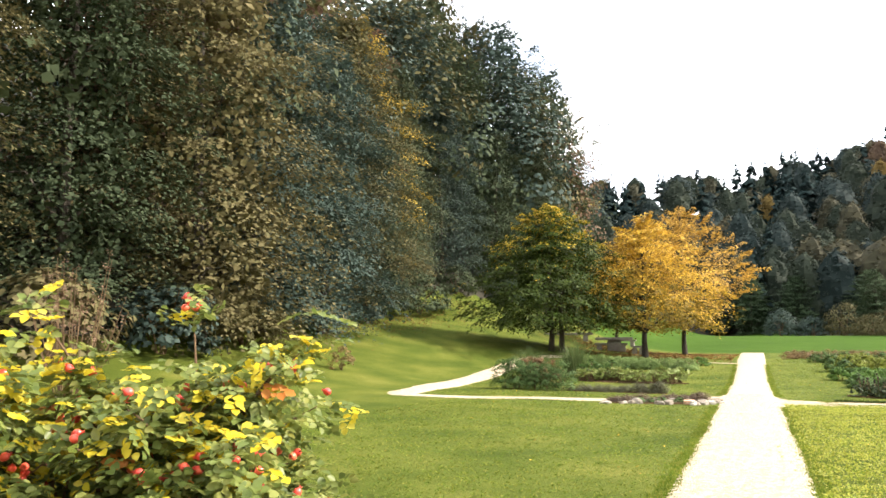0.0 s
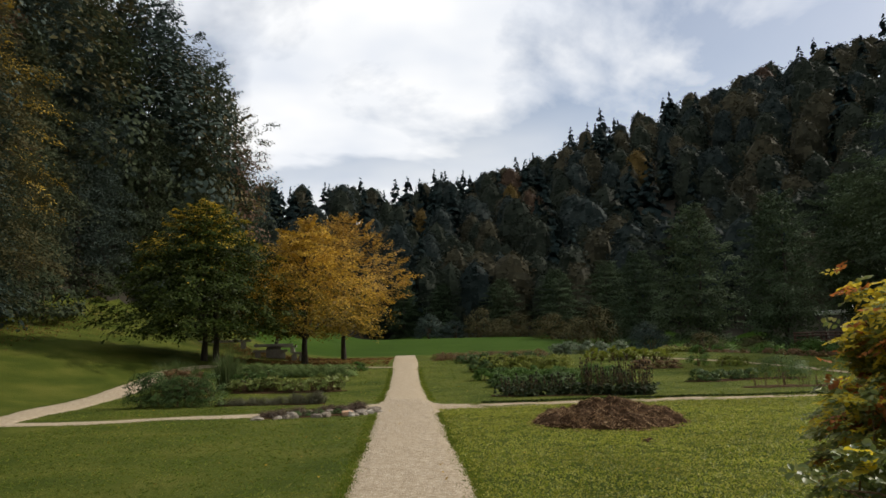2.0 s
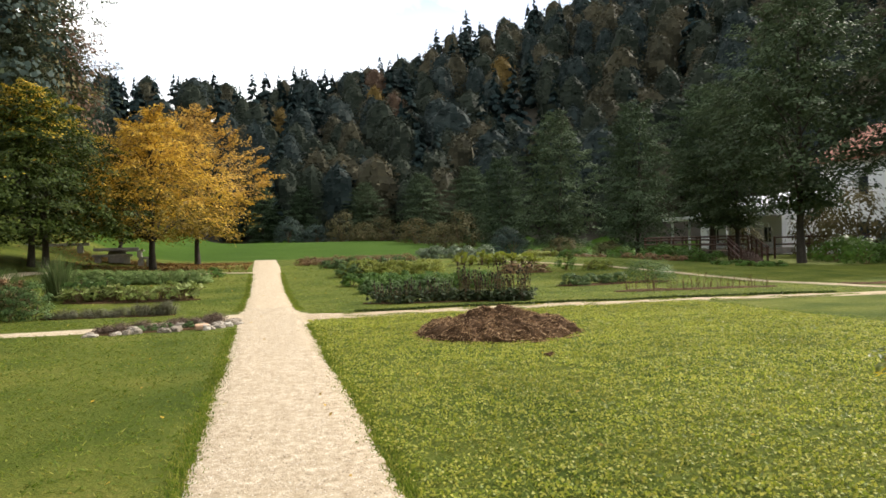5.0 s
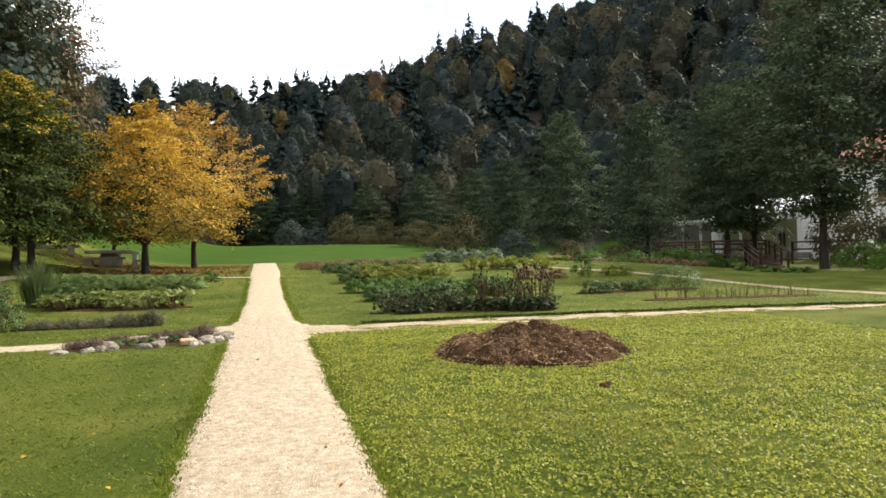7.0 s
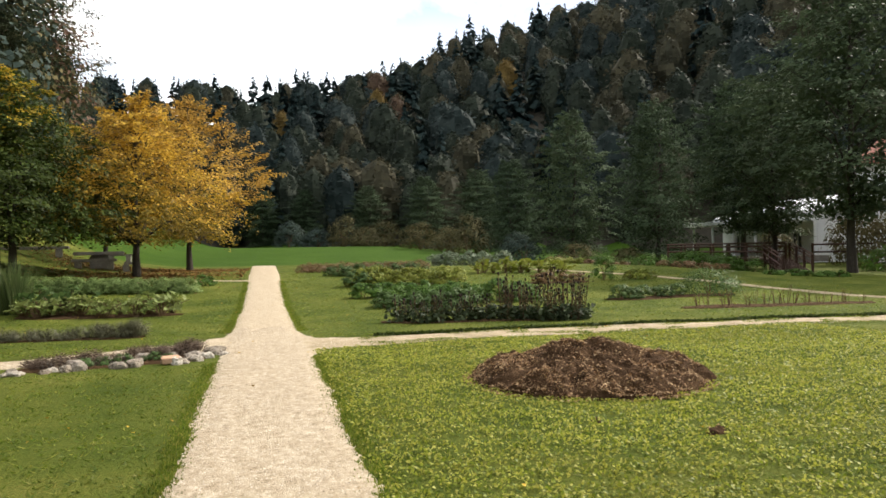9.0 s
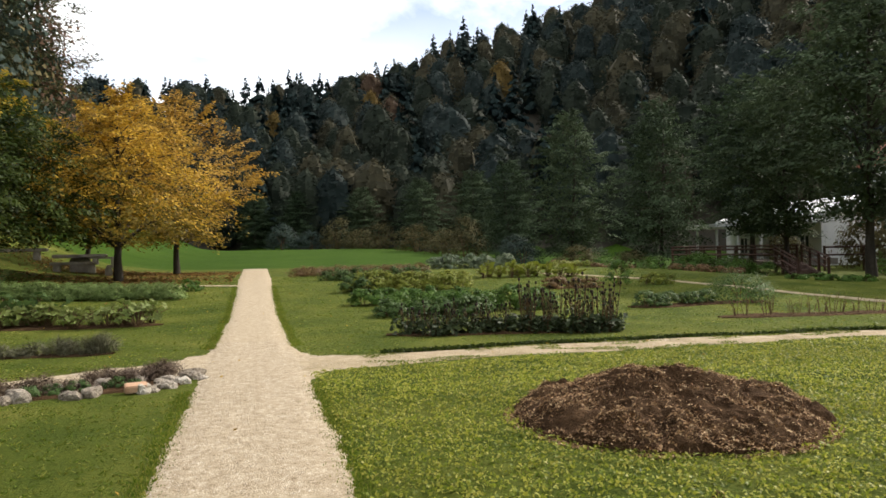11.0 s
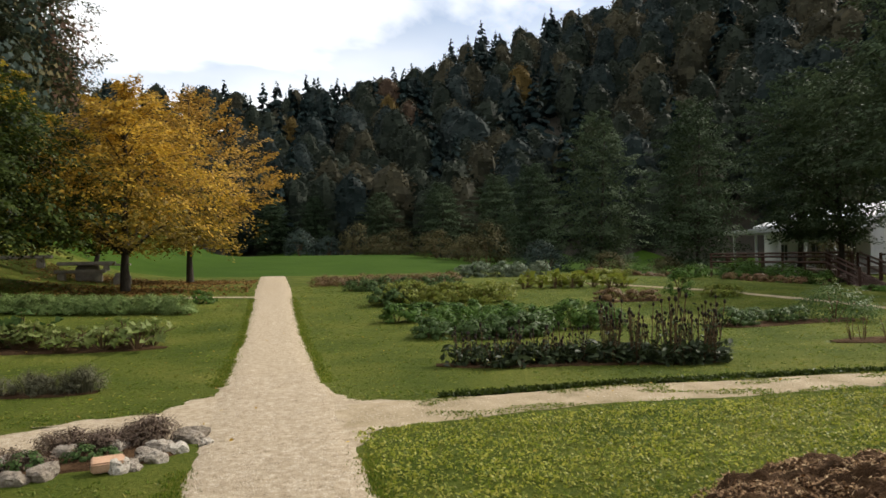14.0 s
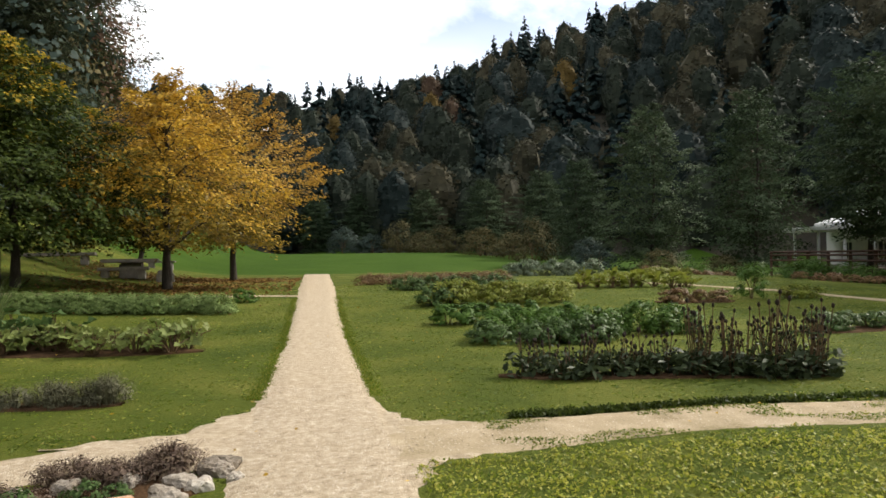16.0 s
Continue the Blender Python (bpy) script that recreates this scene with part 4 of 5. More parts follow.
for hz in (0.55, 1.05):
    v, f = [], []
    tube(v, f, [(36.0, 50.92, 0.5 + hz), (45.5, 44.92, 0.5 + hz)], [0.055, 0.055], 4)
    part("rail", poly_mesh("rail", v, f, M_timber), rw)

# ---- house behind the trees ----
HX, HY0, HY1, HZ = 44.0, 60.0, 72.0, 0.1
house = empty("house", pose(HX, HY0, HZ), "cream rendered house with white porch behind the trees", "house")
HL = HY1 - HY0


def wall_with_openings(name, thing, length, height, thick, openings, mat):
    """A wall along +y at x=0 with holes; openings: y0, y1, z0, z1."""
    ys = sorted({0.0, length, *[o[0] for o in openings], *[o[1] for o in openings]})
    zs = sorted({-1.0, height, *[o[2] for o in openings], *[o[3] for o in openings]})
    bm = bmesh.new()
    for i in range(len(ys) - 1):
        for j in range(len(zs) - 1):
            cy, cz = (ys[i] + ys[i + 1]) / 2, (zs[j] + zs[j + 1]) / 2
            if any(o[0] < cy < o[1] and o[2] < cz < o[3] for o in openings):
                continue
            r = bmesh.ops.create_cube(bm, size=1)
            bmesh.ops.scale(bm, vec=(thick, ys[i + 1] - ys[i], zs[j + 1] - zs[j]), verts=r["verts"])
            bmesh.ops.translate(bm, vec=(thick / 2, cy, cz), verts=r["verts"])
    bmesh.ops.remove_doubles(bm, verts=bm.verts, dist=0.001)
    me = bpy.data.meshes.new(name)
    bm.to_mesh(me)
    bm.free()
    me.materials.append(mat)
    return part(name, me, thing)


ops = []
for i in range(3):
    y0 = 1.4 + 3.8 * i
    ops += [(y0, y0 + 1.2, 1.0, 2.5)]
wall_with_openings("wall", house, HL, 4.0, 0.35, ops, M_white)
for o in ops:
    w = empty("window", pose(0, 0, 0), "", "")
    for k in ("label", "category"):
        if k in w:
            del w[k]
    w.parent = house
    part("pane", box_mesh("pane", (0.2, (o[0] + o[1]) / 2, (o[2] + o[3]) / 2), (0.02, o[1] - o[0] - 0.1, o[3] - o[2] - 0.1), M_glass), w)
    v, f = [], []
    for c, s in (((0.17, (o[0] + o[1]) / 2, o[2] + 0.04), (0.08, o[1] - o[0], 0.08)), ((0.17, (o[0] + o[1]) / 2, o[3] - 0.04), (0.08, o[1] - o[0], 0.08)), ((0.17, o[0] + 0.04, (o[2] + o[3]) / 2), (0.08, 0.08, o[3] - o[2] - 0.16)),
                 ((0.17, o[1] - 0.04, (o[2] + o[3]) / 2), (0.08, 0.08, o[3] - o[2] - 0.16)), ((0.165, (o[0] + o[1]) / 2, (o[2] + o[3]) / 2), (0.06, 0.07, o[3] - o[2] - 0.16))):
        box(v, f, c, s)
    part("frame", poly_mesh("frame", v, f, M_white), w)
    part("sill", box_mesh("sill", (-0.05, (o[0] + o[1]) / 2, o[2] - 0.04), (0.22, o[1] - o[0] + 0.16, 0.06), M_white), w)
for nm, c, s in (("wall", (5.5, 0.17, 1.5), (10.3, 0.34, 5.0)), ("wall", (5.5, HL - 0.17, 1.5), (10.3, 0.34, 5.0)), ("wall", (10.8, HL / 2, 1.5), (0.3, HL - 0.7, 5.0))):
    part(nm, box_mesh(nm, c, s, M_white), house)
v = [(-0.7, -0.6, 3.95), (5.5, -0.6, 5.6), (11.7, -0.6, 3.95), (-0.7, HL + 0.6, 3.95), (5.5, HL + 0.6, 5.6), (11.7, HL + 0.6, 3.95), (-0.7, -0.6, 4.15), (5.5, -0.6, 5.8), (11.7, -0.6, 4.15), (-0.7, HL + 0.6, 4.15), (5.5, HL + 0.6, 5.8), (11.7, HL + 0.6, 4.15)]
part("roof", poly_mesh("roof", v, [(0, 3, 4, 1), (1, 4, 5, 2), (6, 7, 10, 9), (7, 8, 11, 10), (0, 1, 7, 6), (1, 2, 8, 7), (3, 9, 10, 4), (4, 10, 11, 5), (0, 6, 9, 3), (2, 5, 11, 8)], M_roof), house)
v = [(-0.02, 0, 4.0), (5.5, 0, 5.5), (11, 0, 4.0)]
for yy in (0.02, HL - 0.02):
    part("gable", poly_mesh("gable", [(-0.0, yy, 3.9), (5.5, yy, 5.5), (11, yy, 3.9), (-0.0, yy + 0.2 * (1 if yy < 1 else -1), 3.9), (5.5, yy + 0.2 * (1 if yy < 1 else -1), 5.5), (11, yy + 0.2 * (1 if yy < 1 else -1), 3.9)], [(0, 1, 2), (5, 4, 3), (0, 3, 4, 1), (1, 4, 5, 2)], M_render), house)
porch = empty("porch", pose(HX - 4.4, HY0 - 1.5, HZ), "white flat-roofed porch on slim white columns", "porch")
part("canopy", box_mesh("canopy", (2.1, 6.5, 3.55), (4.5, 13.4, 0.32), M_white), porch)
for i in range(5):
    v, f = [], []
    tube(v, f, [(0.25, 0.4 + 2.9 * i, -0.3), (0.25, 0.4 + 2.9 * i, 0.25), (0.25, 0.4 + 2.9 * i, 0.3), (0.25, 0.4 + 2.9 * i, 3.39)], [0.17, 0.17, 0.12, 0.11], 10)
    part("column", poly_mesh("column", v, f, M_white, False), porch)
part("deck", box_mesh("deck", (2.1, 6.5, 0.35), (4.5, 13.4, 0.5), M_slab), porch)

h2 = empty("house", pose(46.5, 48.2, 0.1), "tall white rendered house with a red tiled roof", "house")
wall_with_openings("wall", h2, 10.0, 7.6, 0.35, [(1.5, 2.7, 1.0, 2.6), (5.0, 6.2, 1.0, 2.6), (1.5, 2.7, 4.6, 6.2), (5.0, 6.2, 4.6, 6.2)], M_white)
for y0, z0 in ((1.5, 1.0), (5.0, 1.0), (1.5, 4.6), (5.0, 4.6)):
    w = part("window", box_mesh("window", (0.2, y0 + 0.6, z0 + 0.8), (0.05, 1.2, 1.6), M_white), h2)
    part("pane", box_mesh("pane", (0.16, y0 + 0.6, z0 + 0.8), (0.02, 1.0, 1.4), M_glass), w)
for c, s in (((4.5, 0.17, 3.3), (8.3, 0.34, 8.6)), ((4.5, 9.83, 3.3), (8.3, 0.34, 8.6)), ((8.8, 5, 3.3), (0.3, 9.3, 8.6))):
    part("wall", box_mesh("wall", c, s, M_white), h2)
v = [(-0.6, -0.6, 7.5), (4.5, -0.6, 10.6), (9.6, -0.6, 7.5), (-0.6, 10.6, 7.5), (4.5, 10.6, 10.6), (9.6, 10.6, 7.5), (-0.6, -0.6, 7.75), (4.5, -0.6, 10.85), (9.6, -0.6, 7.75), (-0.6, 10.6, 7.75), (4.5, 10.6, 10.85), (9.6, 10.6, 7.75)]
part("roof", poly_mesh("roof", v, [(0, 3, 4, 1), (1, 4, 5, 2), (6, 7, 10, 9), (7, 8, 11, 10), (0, 1, 7, 6), (1, 2, 8, 7), (3, 9, 10, 4), (4, 10, 11, 5), (0, 6, 9, 3), (2, 5, 11, 8)], M_tile), h2)


# ---- stone table and benches under the trees ----
def rough_block(name, size, mat, seed, parent, at):
    """A hewn stone block with worn edges."""
    bm = bmesh.new()
    bmesh.ops.create_cube(bm, size=1)
    bmesh.ops.scale(bm, vec=size, verts=bm.verts)
    bmesh.ops.bevel(bm, geom=bm.edges[:], offset=min(size) * 0.14, segments=2, affect='EDGES')
    for q in bm.verts:
        q.co += noise.noise_vector(q.co * 2.3 + Vector((seed, 0, 0))) * min(size) * 0.05
    me = bpy.data.meshes.new(name)
    bm.to_mesh(me)
    bm.free()
    me.materials.append(mat)
    ob = part(name, me, parent)
    ob.location = at
    return ob


tx, ty = -7.7, 49.6
tb = empty("stone_table", pose(tx, ty, gz(tx, ty), 0, 0, 8), "weathered grey stone table on a block pedestal", "table")
rough_block("tabletop", (2.3, 1.0, 0.16), M_slab, 1, tb, (0, 0, 0.80))
rough_block("pedestal", (0.9, 0.5, 0.74), M_slab, 2, tb, (0, 0, 0.35))
for dx, dy, L in ((0.0, -1.1, 2.0), (-2.9, -0.5, 3.2), (1.5, -0.2, 0.6)):
    bn = empty("stone_bench", pose(tx + dx, ty + dy, gz(tx + dx, ty + dy), 0, 0, 6), "weathered grey stone bench beside the table", "bench", "table benches")
    rough_block("seat", (L, 0.5, 0.14), M_slab, 3 + dx, bn, (0, 0, 0.47))
    for s in (-1, 1):
        rough_block("support", (0.3, 0.44, 0.42), M_slab, 5 + s, bn, (s * L * 0.36, 0, 0.2))
wb = empty("stone_bench", pose(-9.2, 63, gz(-9.2, 63)), "pale stone slab bench on the far lawn", "bench")
rough_block("seat", (1.7, 0.5, 0.12), M_slab, 9, wb, (0, 0, 0.46))
for s in (-1, 1):
    rough_block("support", (0.3, 0.5, 0.5), M_slab, 10 + s, wb, (s * 0.55, 0, 0.18))


# ---- heap of compost and clods ----
def heap(name, label, at, rx, ry, h, yaw, seed, n, chips):
    rng = np.random.default_rng(int(seed))
    t = empty(name, pose(at[0], at[1], gz(*at), 0, 0, yaw), label, "heap")
    v, f = [(0, 0, h)], []
    rings, seg = n, n * 3

    def height(x, y):
        q = math.hypot(x / rx, y / ry)
        b = h * max(0.0, 1 - q ** 1.9) ** 0.85
        nz = noise.fractal(Vector((x * 2.2 + seed, y * 2.2, 0)), 0.9, 2.1, 5)
        return float(b * (1 + 0.22 * nz) + (0.05 * nz + 0.05 * noise.noise(Vector((x * 9, y * 9, seed)))) * (1 if q < 0.95 else 0)) - 0.03 * (q > 0.97)
    v[0] = (0, 0, height(0, 0))
    for i in range(1, rings + 1):
        for k in range(seg):
            w = 2 * math.pi * k / seg
            q = i / rings * (1 + 0.10 * math.sin(3 * w + seed) + 0.05 * math.sin(7 * w))
            x, y = rx * q * math.cos(w), ry * q * math.sin(w)
            v.append((x, y, height(x, y) if i < rings else -0.04))
    for k in range(seg):
        f.append((0, 1 + k, 1 + (k + 1) % seg))
    for i in range(rings - 1):
        for k in range(seg):
            k2 = (k + 1) % seg
            f.append((1 + i * seg + k, 1 + (i + 1) * seg + k, 1 + (i + 1) * seg + k2, 1 + i * seg + k2))
    part("soil", poly_mesh("soil", v, f, M_soil, False), t)
    if chips:
        w, q = rng.uniform(0, 6.283, chips), np.sqrt(rng.uniform(0, 1, chips)) * 1.04
        P = np.stack([rx * q * np.cos(w), ry * q * np.sin(w), np.zeros(chips)], 1)
        P[:, 2] = [max(0.005, height(a, b)) + 0.008 for a, b, _ in P]
        # the mulch lies in drifts, with bare soil between
        keep = np.array([noise.fractal(Vector((a * 1.7 + 9, b * 3.0, seed)), 0.8, 2.0, 4) for a, b, _ in P]) + rng.normal(size=chips) * 0.22 > 0.0
        P = P[keep]
        chips = len(P)
        N = np.array([0, 0, 1.0]) + rng.normal(size=(chips, 3)) * 0.55
        part("mulch", quad_mesh("mulch", np.concatenate([leaf_quads(P[: chips // 2], N[: chips // 2], 0.026, 0.018, rng), leaf_quads(P[chips // 2:], N[chips // 2:], 0.065, 0.005, rng)]), M_chips), t, "shredded bark, straw and twigs")["kind"] = "stuff"
    return t


heap("compost_heap", "low heap of dark brown compost and bark on the lawn", (4.16, 18.25), 1.42, 1.46, 0.39, -28, 3.0, 46, 38000)
for cx, cy, cr, ch in ((2.95, 17.95, 0.15, 0.11), (3.35, 17.65, 0.13, 0.10), (5.25, 17.55, 0.20, 0.14), (4.35, 17.25, 0.12, 0.08), (3.0, 18.9, 0.10, 0.07), (5.1, 19.0, 0.12, 0.08), (4.75, 17.2, 0.09, 0.06)):
    heap("soil_clod", "dark crumbly clod of soil beside the compost heap", (cx, cy), cr, cr * 0.8, ch, cx * 50, cx + cy, 8, 60)
heap("soil_clod", "small dark clod of soil on the lawn", (4.0, 15.5), 0.10, 0.07, 0.05, 20, 5.0, 6, 30)
heap("soil_clod", "small dark clod of soil on the lawn", (3.25, 16.15), 0.06, 0.05, 0.03, 50, 6.0, 6, 12)


# ---- garden beds ----
def soil_bed(label, pts_a, pts_b, half, seed, mat=None):
    """A low bed of bare soil between two points."""
    a, b = Vector((*pts_a, 0)), Vector((*pts_b, 0))
    d = (b - a).normalized()
    nrm = Vector((-d.y, d.x, 0))
    v, f = [], []
    k = max(4, int((b - a).length / 0.15))
    cuts = (-1, -0.8, -0.4, 0, 0.4, 0.8, 1)
    for i in range(k + 1):
        s = i / k
        end = min(1, 6 * s + 0.25, 6 * (1 - s) + 0.25)
        for c in cuts:
            q = a + (b - a) * s + nrm * c * half * end * (1 + wobble(3 * s * k / 8, seed + c))
            hgt = -0.03 if abs(c) == 1 else 0.022 + 0.03 * noise.noise(Vector((q.x * 5, q.y * 5, seed)))
            v.append((q.x, q.y, gz(q.x, q.y) + hgt))
    m = len(cuts)
    for i in range(k):
        for c in range(m - 1):
            f.append((i * m + c, (i + 1) * m + c, (i + 1) * m + c + 1, i * m + c + 1))
    return tagged(new("garden_bed", poly_mesh("garden_bed", v, f, mat or M_soil)), label, "garden bed", "garden beds")


def blades(rng, n, R, H, w, lean, up=0.0, curve=0.35):
    """Upright, arching blades from a tuft, two quads each."""
    a = rng.uniform(0, 6.283, n)
    k = rng.uniform(0, 1, n)
    base = np.stack([R * 0.35 * k * np.cos(a), R * 0.35 * k * np.sin(a), np.full(n, -0.02)], 1)
    out = np.stack([np.cos(a), np.sin(a), np.zeros(n)], 1)
    L = (H * rng.uniform(0.55, 1.05, n))[:, None]
    tip = base + out * (L * lean * k[:, None]) + np.array([0, 0, 1.0]) * L
    mid = base * 0.5 + tip * 0.5 + np.array([0, 0, 1]) * L * 0.06 - out * L * lean * curve * 0.3
    tip = tip - np.array([0, 0, 1]) * L * up * k[:, None]
    s = np.stack([-np.sin(a), np.cos(a), np.zeros(n)], 1) + rng.normal(size=(n, 3)) * 0.4
    s = unit(s) * w
    A = np.stack([base - s * 0.5, base + s * 0.5, mid + s * 0.5, mid - s * 0.5], 1)
    B = np.stack([mid - s * 0.5, mid + s * 0.5, tip + s * 0.06, tip - s * 0.06], 1)
    return np.concatenate([A, B])


def plant_row(name, label, cat, group, seed, a, b, n, build, width=0.3, s0=0.85, s1=1.15, variants=2):
    """n plants along a line, copies of a few built ones."""
    rng = np.random.default_rng(seed)
    made_here = []
    for i in range(n):
        s = (i + 0.5) / n
        x = a[0] + (b[0] - a[0]) * s + rng.uniform(-1, 1) * 0.08
        y = a[1] + (b[1] - a[1]) * s + rng.uniform(-1, 1) * width
        if i < variants:
            t = empty(name, pose(x, y, gz(x, y)), label, cat, group)
            build(t, np.random.default_rng(seed * 100 + i))
            made_here.append(t)
        else:
            t = copy_thing(made_here[i % variants], pose(x, y, gz(x, y), 0, 0, rng.uniform(0, 360)))
        k = rng.uniform(s0, s1)
        t.scale = (k, k, k * rng.uniform(0.9, 1.1))
    return made_here


def herb(R, H, n, leaf, mat, stems=5):
    def build(t, rng):
        add_stems(t, rng, R, H, stems, 0.006)
        part("foliage", bush_mesh(rng, R, H, n, leaf, mat), t)
    return build


def twiggy(R, H, n, tufts_n, mat):
    """A cushion of fine twigs with small leaves."""
    def build(t, rng):
        add_stems(t, rng, R, H * 0.6, 4, 0.005)
        part("foliage", bush_mesh(rng, R, H * 0.78, tufts_n, 0.026, mat, 0.9), t)
        B = blades(rng, n, R * 1.5, H * 1.05, 0.006, 0.75, 0.25)
        part("fringe", quad_mesh("fringe", B, mat), t)
    return build


def coneflower(H, stems, leaves_n):
    hv, hf = [], []
    tube(hv, hf, [(0, 0, -0.018), (0, 0, 0), (0, 0, 0.025), (0, 0, 0.05)], [0.007, 0.021, 0.023, 0.009], 8)
    head = poly_mesh("seed_head", hv, hf, M_seed)

    def build(t, rng):
        LP = []

        def bloom(e, k):
            h = part("seed_head", head, t)
            h.location, h.scale = e, (k, k, k)
        for _ in range(stems):
            v, f = [], []
            a, k = rng.uniform(0, 6.283), rng.uniform(0.0, 0.24)
            h = H * rng.uniform(0.6, 1.1)
            e = np.array([k * math.cos(a), k * math.sin(a), h])
            m = e * np.array([0.6, 0.6, 0.5]) + rng.normal(size=3) * 0.02
            tube(v, f, [(0.3 * e[0], 0.3 * e[1], -0.03), m, e], [0.009, 0.008, 0.006], 5)
            bloom(e, rng.uniform(0.8, 1.15))
            if rng.uniform() < 0.6:
                s = m + np.array([0.09 * math.cos(a + 1), 0.09 * math.sin(a + 1), 0.3 * h])
                tube(v, f, [m, m * 0.5 + s * 0.5, s], [0.006, 0.005, 0.004], 4)
                bloom(s, rng.uniform(0.6, 0.9))
            part("stem", poly_mesh("stem", v, f, M_stem), t)
            for q in rng.uniform(0.2, 0.9, 7):
                LP.append(e * np.array([q, q, q]) + rng.normal(size=3) * np.array([0.06, 0.06, 0.03]))
        n = leaves_n
        a, k = rng.uniform(0, 6.283, n), np.sqrt(rng.uniform(0, 1, n)) * 0.34
        P = np.stack([k * np.cos(a), k * np.sin(a), rng.uniform(0.02, 0.30, n)], 1)
        P = np.concatenate([P, np.array(LP)])
        N = np.array([0, 0, 0.8]) + rng.normal(size=(len(P), 3)) * 0.6
        part("foliage", quad_mesh("foliage", leaf_quads(P, N, np.where(np.arange(len(P)) < n, 0.16, 0.10), np.where(np.arange(len(P)) < n, 0.07, 0.032), rng), L_dark), t)
    return build


def big_leaf(n, R, H, size, mat):
    """Broad lobed leaves on thick stalks."""
    def build(t, rng):
        for _ in range(n):
            v, f, lv, lf = [], [], [], []
            a, k = rng.uniform(0, 6.283), rng.uniform(0.15, 1)
            c = np.array([R * k * math.cos(a), R * k * math.sin(a), H * rng.uniform(0.35, 1.0) * (1.05 - 0.4 * k)])
            tube(v, f, [(0.1 * c[0], 0.1 * c[1], -0.03), c * np.array([0.55, 0.55, 0.8]), c], [0.012, 0.009, 0.006], 5)
            tilt = Euler((rng.normal() * 0.5, rng.normal() * 0.5, a)).to_matrix()
            s = size * rng.uniform(0.6, 1.2)
            lv.append(c + np.array([0, 0, -0.12 * s]))
            for j in range(10):
                w = 2 * math.pi * j / 10
                r = s * (0.62 if j % 2 else 1.0) * (0.45 if j == 5 else 1) * rng.uniform(0.85, 1.1)
                lv.append(c + np.array(tilt @ Vector((r * math.cos(w), r * math.sin(w), 0.18 * s * rng.normal()))))
            for j in range(10):
                lf.append((0, 1 + j, 1 + (j + 1) % 10))
            part("stalk", poly_mesh("stalk", v, f, M_stem), t)
            part("leaf", poly_mesh("leaf", lv, lf, mat), t)
    return build


# right of the path, nearest first
soil_bed("narrow bed of dark soil under the seed heads", (2.9, 26.0), (7.35, 25.0), 0.30, 1.0)
plant_row("coneflower", "dark withered coneflower with low seed heads", "flower", "withered coneflowers", 201, (3.1, 26.0), (5.4, 25.55), 11, coneflower(0.56, 4, 80), 0.28, 0.8, 1.15, 3)
plant_row("coneflower", "tall withered coneflower with black seed heads", "flower", "withered coneflowers", 202, (5.5, 25.45), (7.4, 25.05), 16, coneflower(0.95, 7, 85), 0.30, 0.62, 1.18, 4)
plant_row("herb_bush", "leafy mid-green herb bush in a bed", "herb", "herb bushes", 203, (3.5, 30.1), (8.2, 29.8), 13, herb(0.42, 0.58, 44, 0.062, L_herb), 0.35)
plant_row("herb_bush", "low dark blue-green herb bush in a bed", "herb", "herb bushes", 204, (3.4, 29.5), (6.0, 29.2), 8, herb(0.36, 0.45, 26, 0.06, L_bluegreen), 0.15)
plant_row("herb_bush", "leafy dark green herb with drooping leaves", "herb", "herb bushes", 205, (3.1, 32.6), (6.2, 32.0), 8, herb(0.38, 0.48, 30, 0.085, L_herb), 0.2)
plant_row("herb_bush", "yellow-green feathery herb bush in a bed", "herb", "yellow-green herbs", 206, (3.5, 36.4), (7.5, 36.1), 11, herb(0.45, 0.60, 30, 0.07, L_lime), 0.3)
plant_row("herb_bush", "green feathery herb at the end of a bed", "herb", "yellow-green herbs", 207, (3.4, 36.0), (3.9, 36.0), 2, herb(0.4, 0.55, 28, 0.07, L_bluegreen), 0.1)
plant_row("herb_bush", "low dark green herb cushion in a bed", "herb", "low green herbs", 208, (2.9, 41.3), (7.1, 41.0), 12, herb(0.38, 0.42, 26, 0.06, L_bluegreen), 0.25)
plant_row("heath_bush", "low russet brown heath plant in a long bed", "heath plant", "russet heath", 209, (2.0, 44.3), (8.4, 45.8), 18, herb(0.42, 0.42, 40, 0.045, L_brown), 0.35)
plant_row("sage_bush", "silver-grey sage bush in a far bed", "herb", "silver sage", 210, (9.9, 51.8), (14.5, 51.4), 11, herb(0.52, 0.72, 30, 0.09, L_silver), 0.3)
plant_row("squash_plant", "yellowing squash plant with broad leaves", "squash", "far squash plants", 211, (9.2, 40.2), (13.3, 39.4), 11, big_leaf(16, 0.5, 0.55, 0.17, L_lime), 0.5)
soil_bed("brown bed with low withered plants", (9.9, 35.4), (12.2, 35.2), 0.45, 2.0)
plant_row("heath_bush", "low withered brown plant in a bed", "heath plant", "withered plants", 212, (10.0, 35.4), (12.1, 35.2), 7, herb(0.3, 0.35, 18, 0.06, L_brown), 0.3)
make_bush("shrub", "small round dark green shrub in a bed", 213, (13.1, 35.7), 0.48, 0.95, 34, 0.08, L_herb, "shrub")
plant_row("herb_bush", "low yellow-green herb beside a round shrub", "herb", "low herbs", 214, (13.9, 35.4), (15.0, 35.2), 4, herb(0.32, 0.4, 20, 0.06, L_lime), 0.2)
soil_bed("dark bed with low grey herbs", (10.0, 29.4), (14.4, 29.6), 0.42, 3.0)
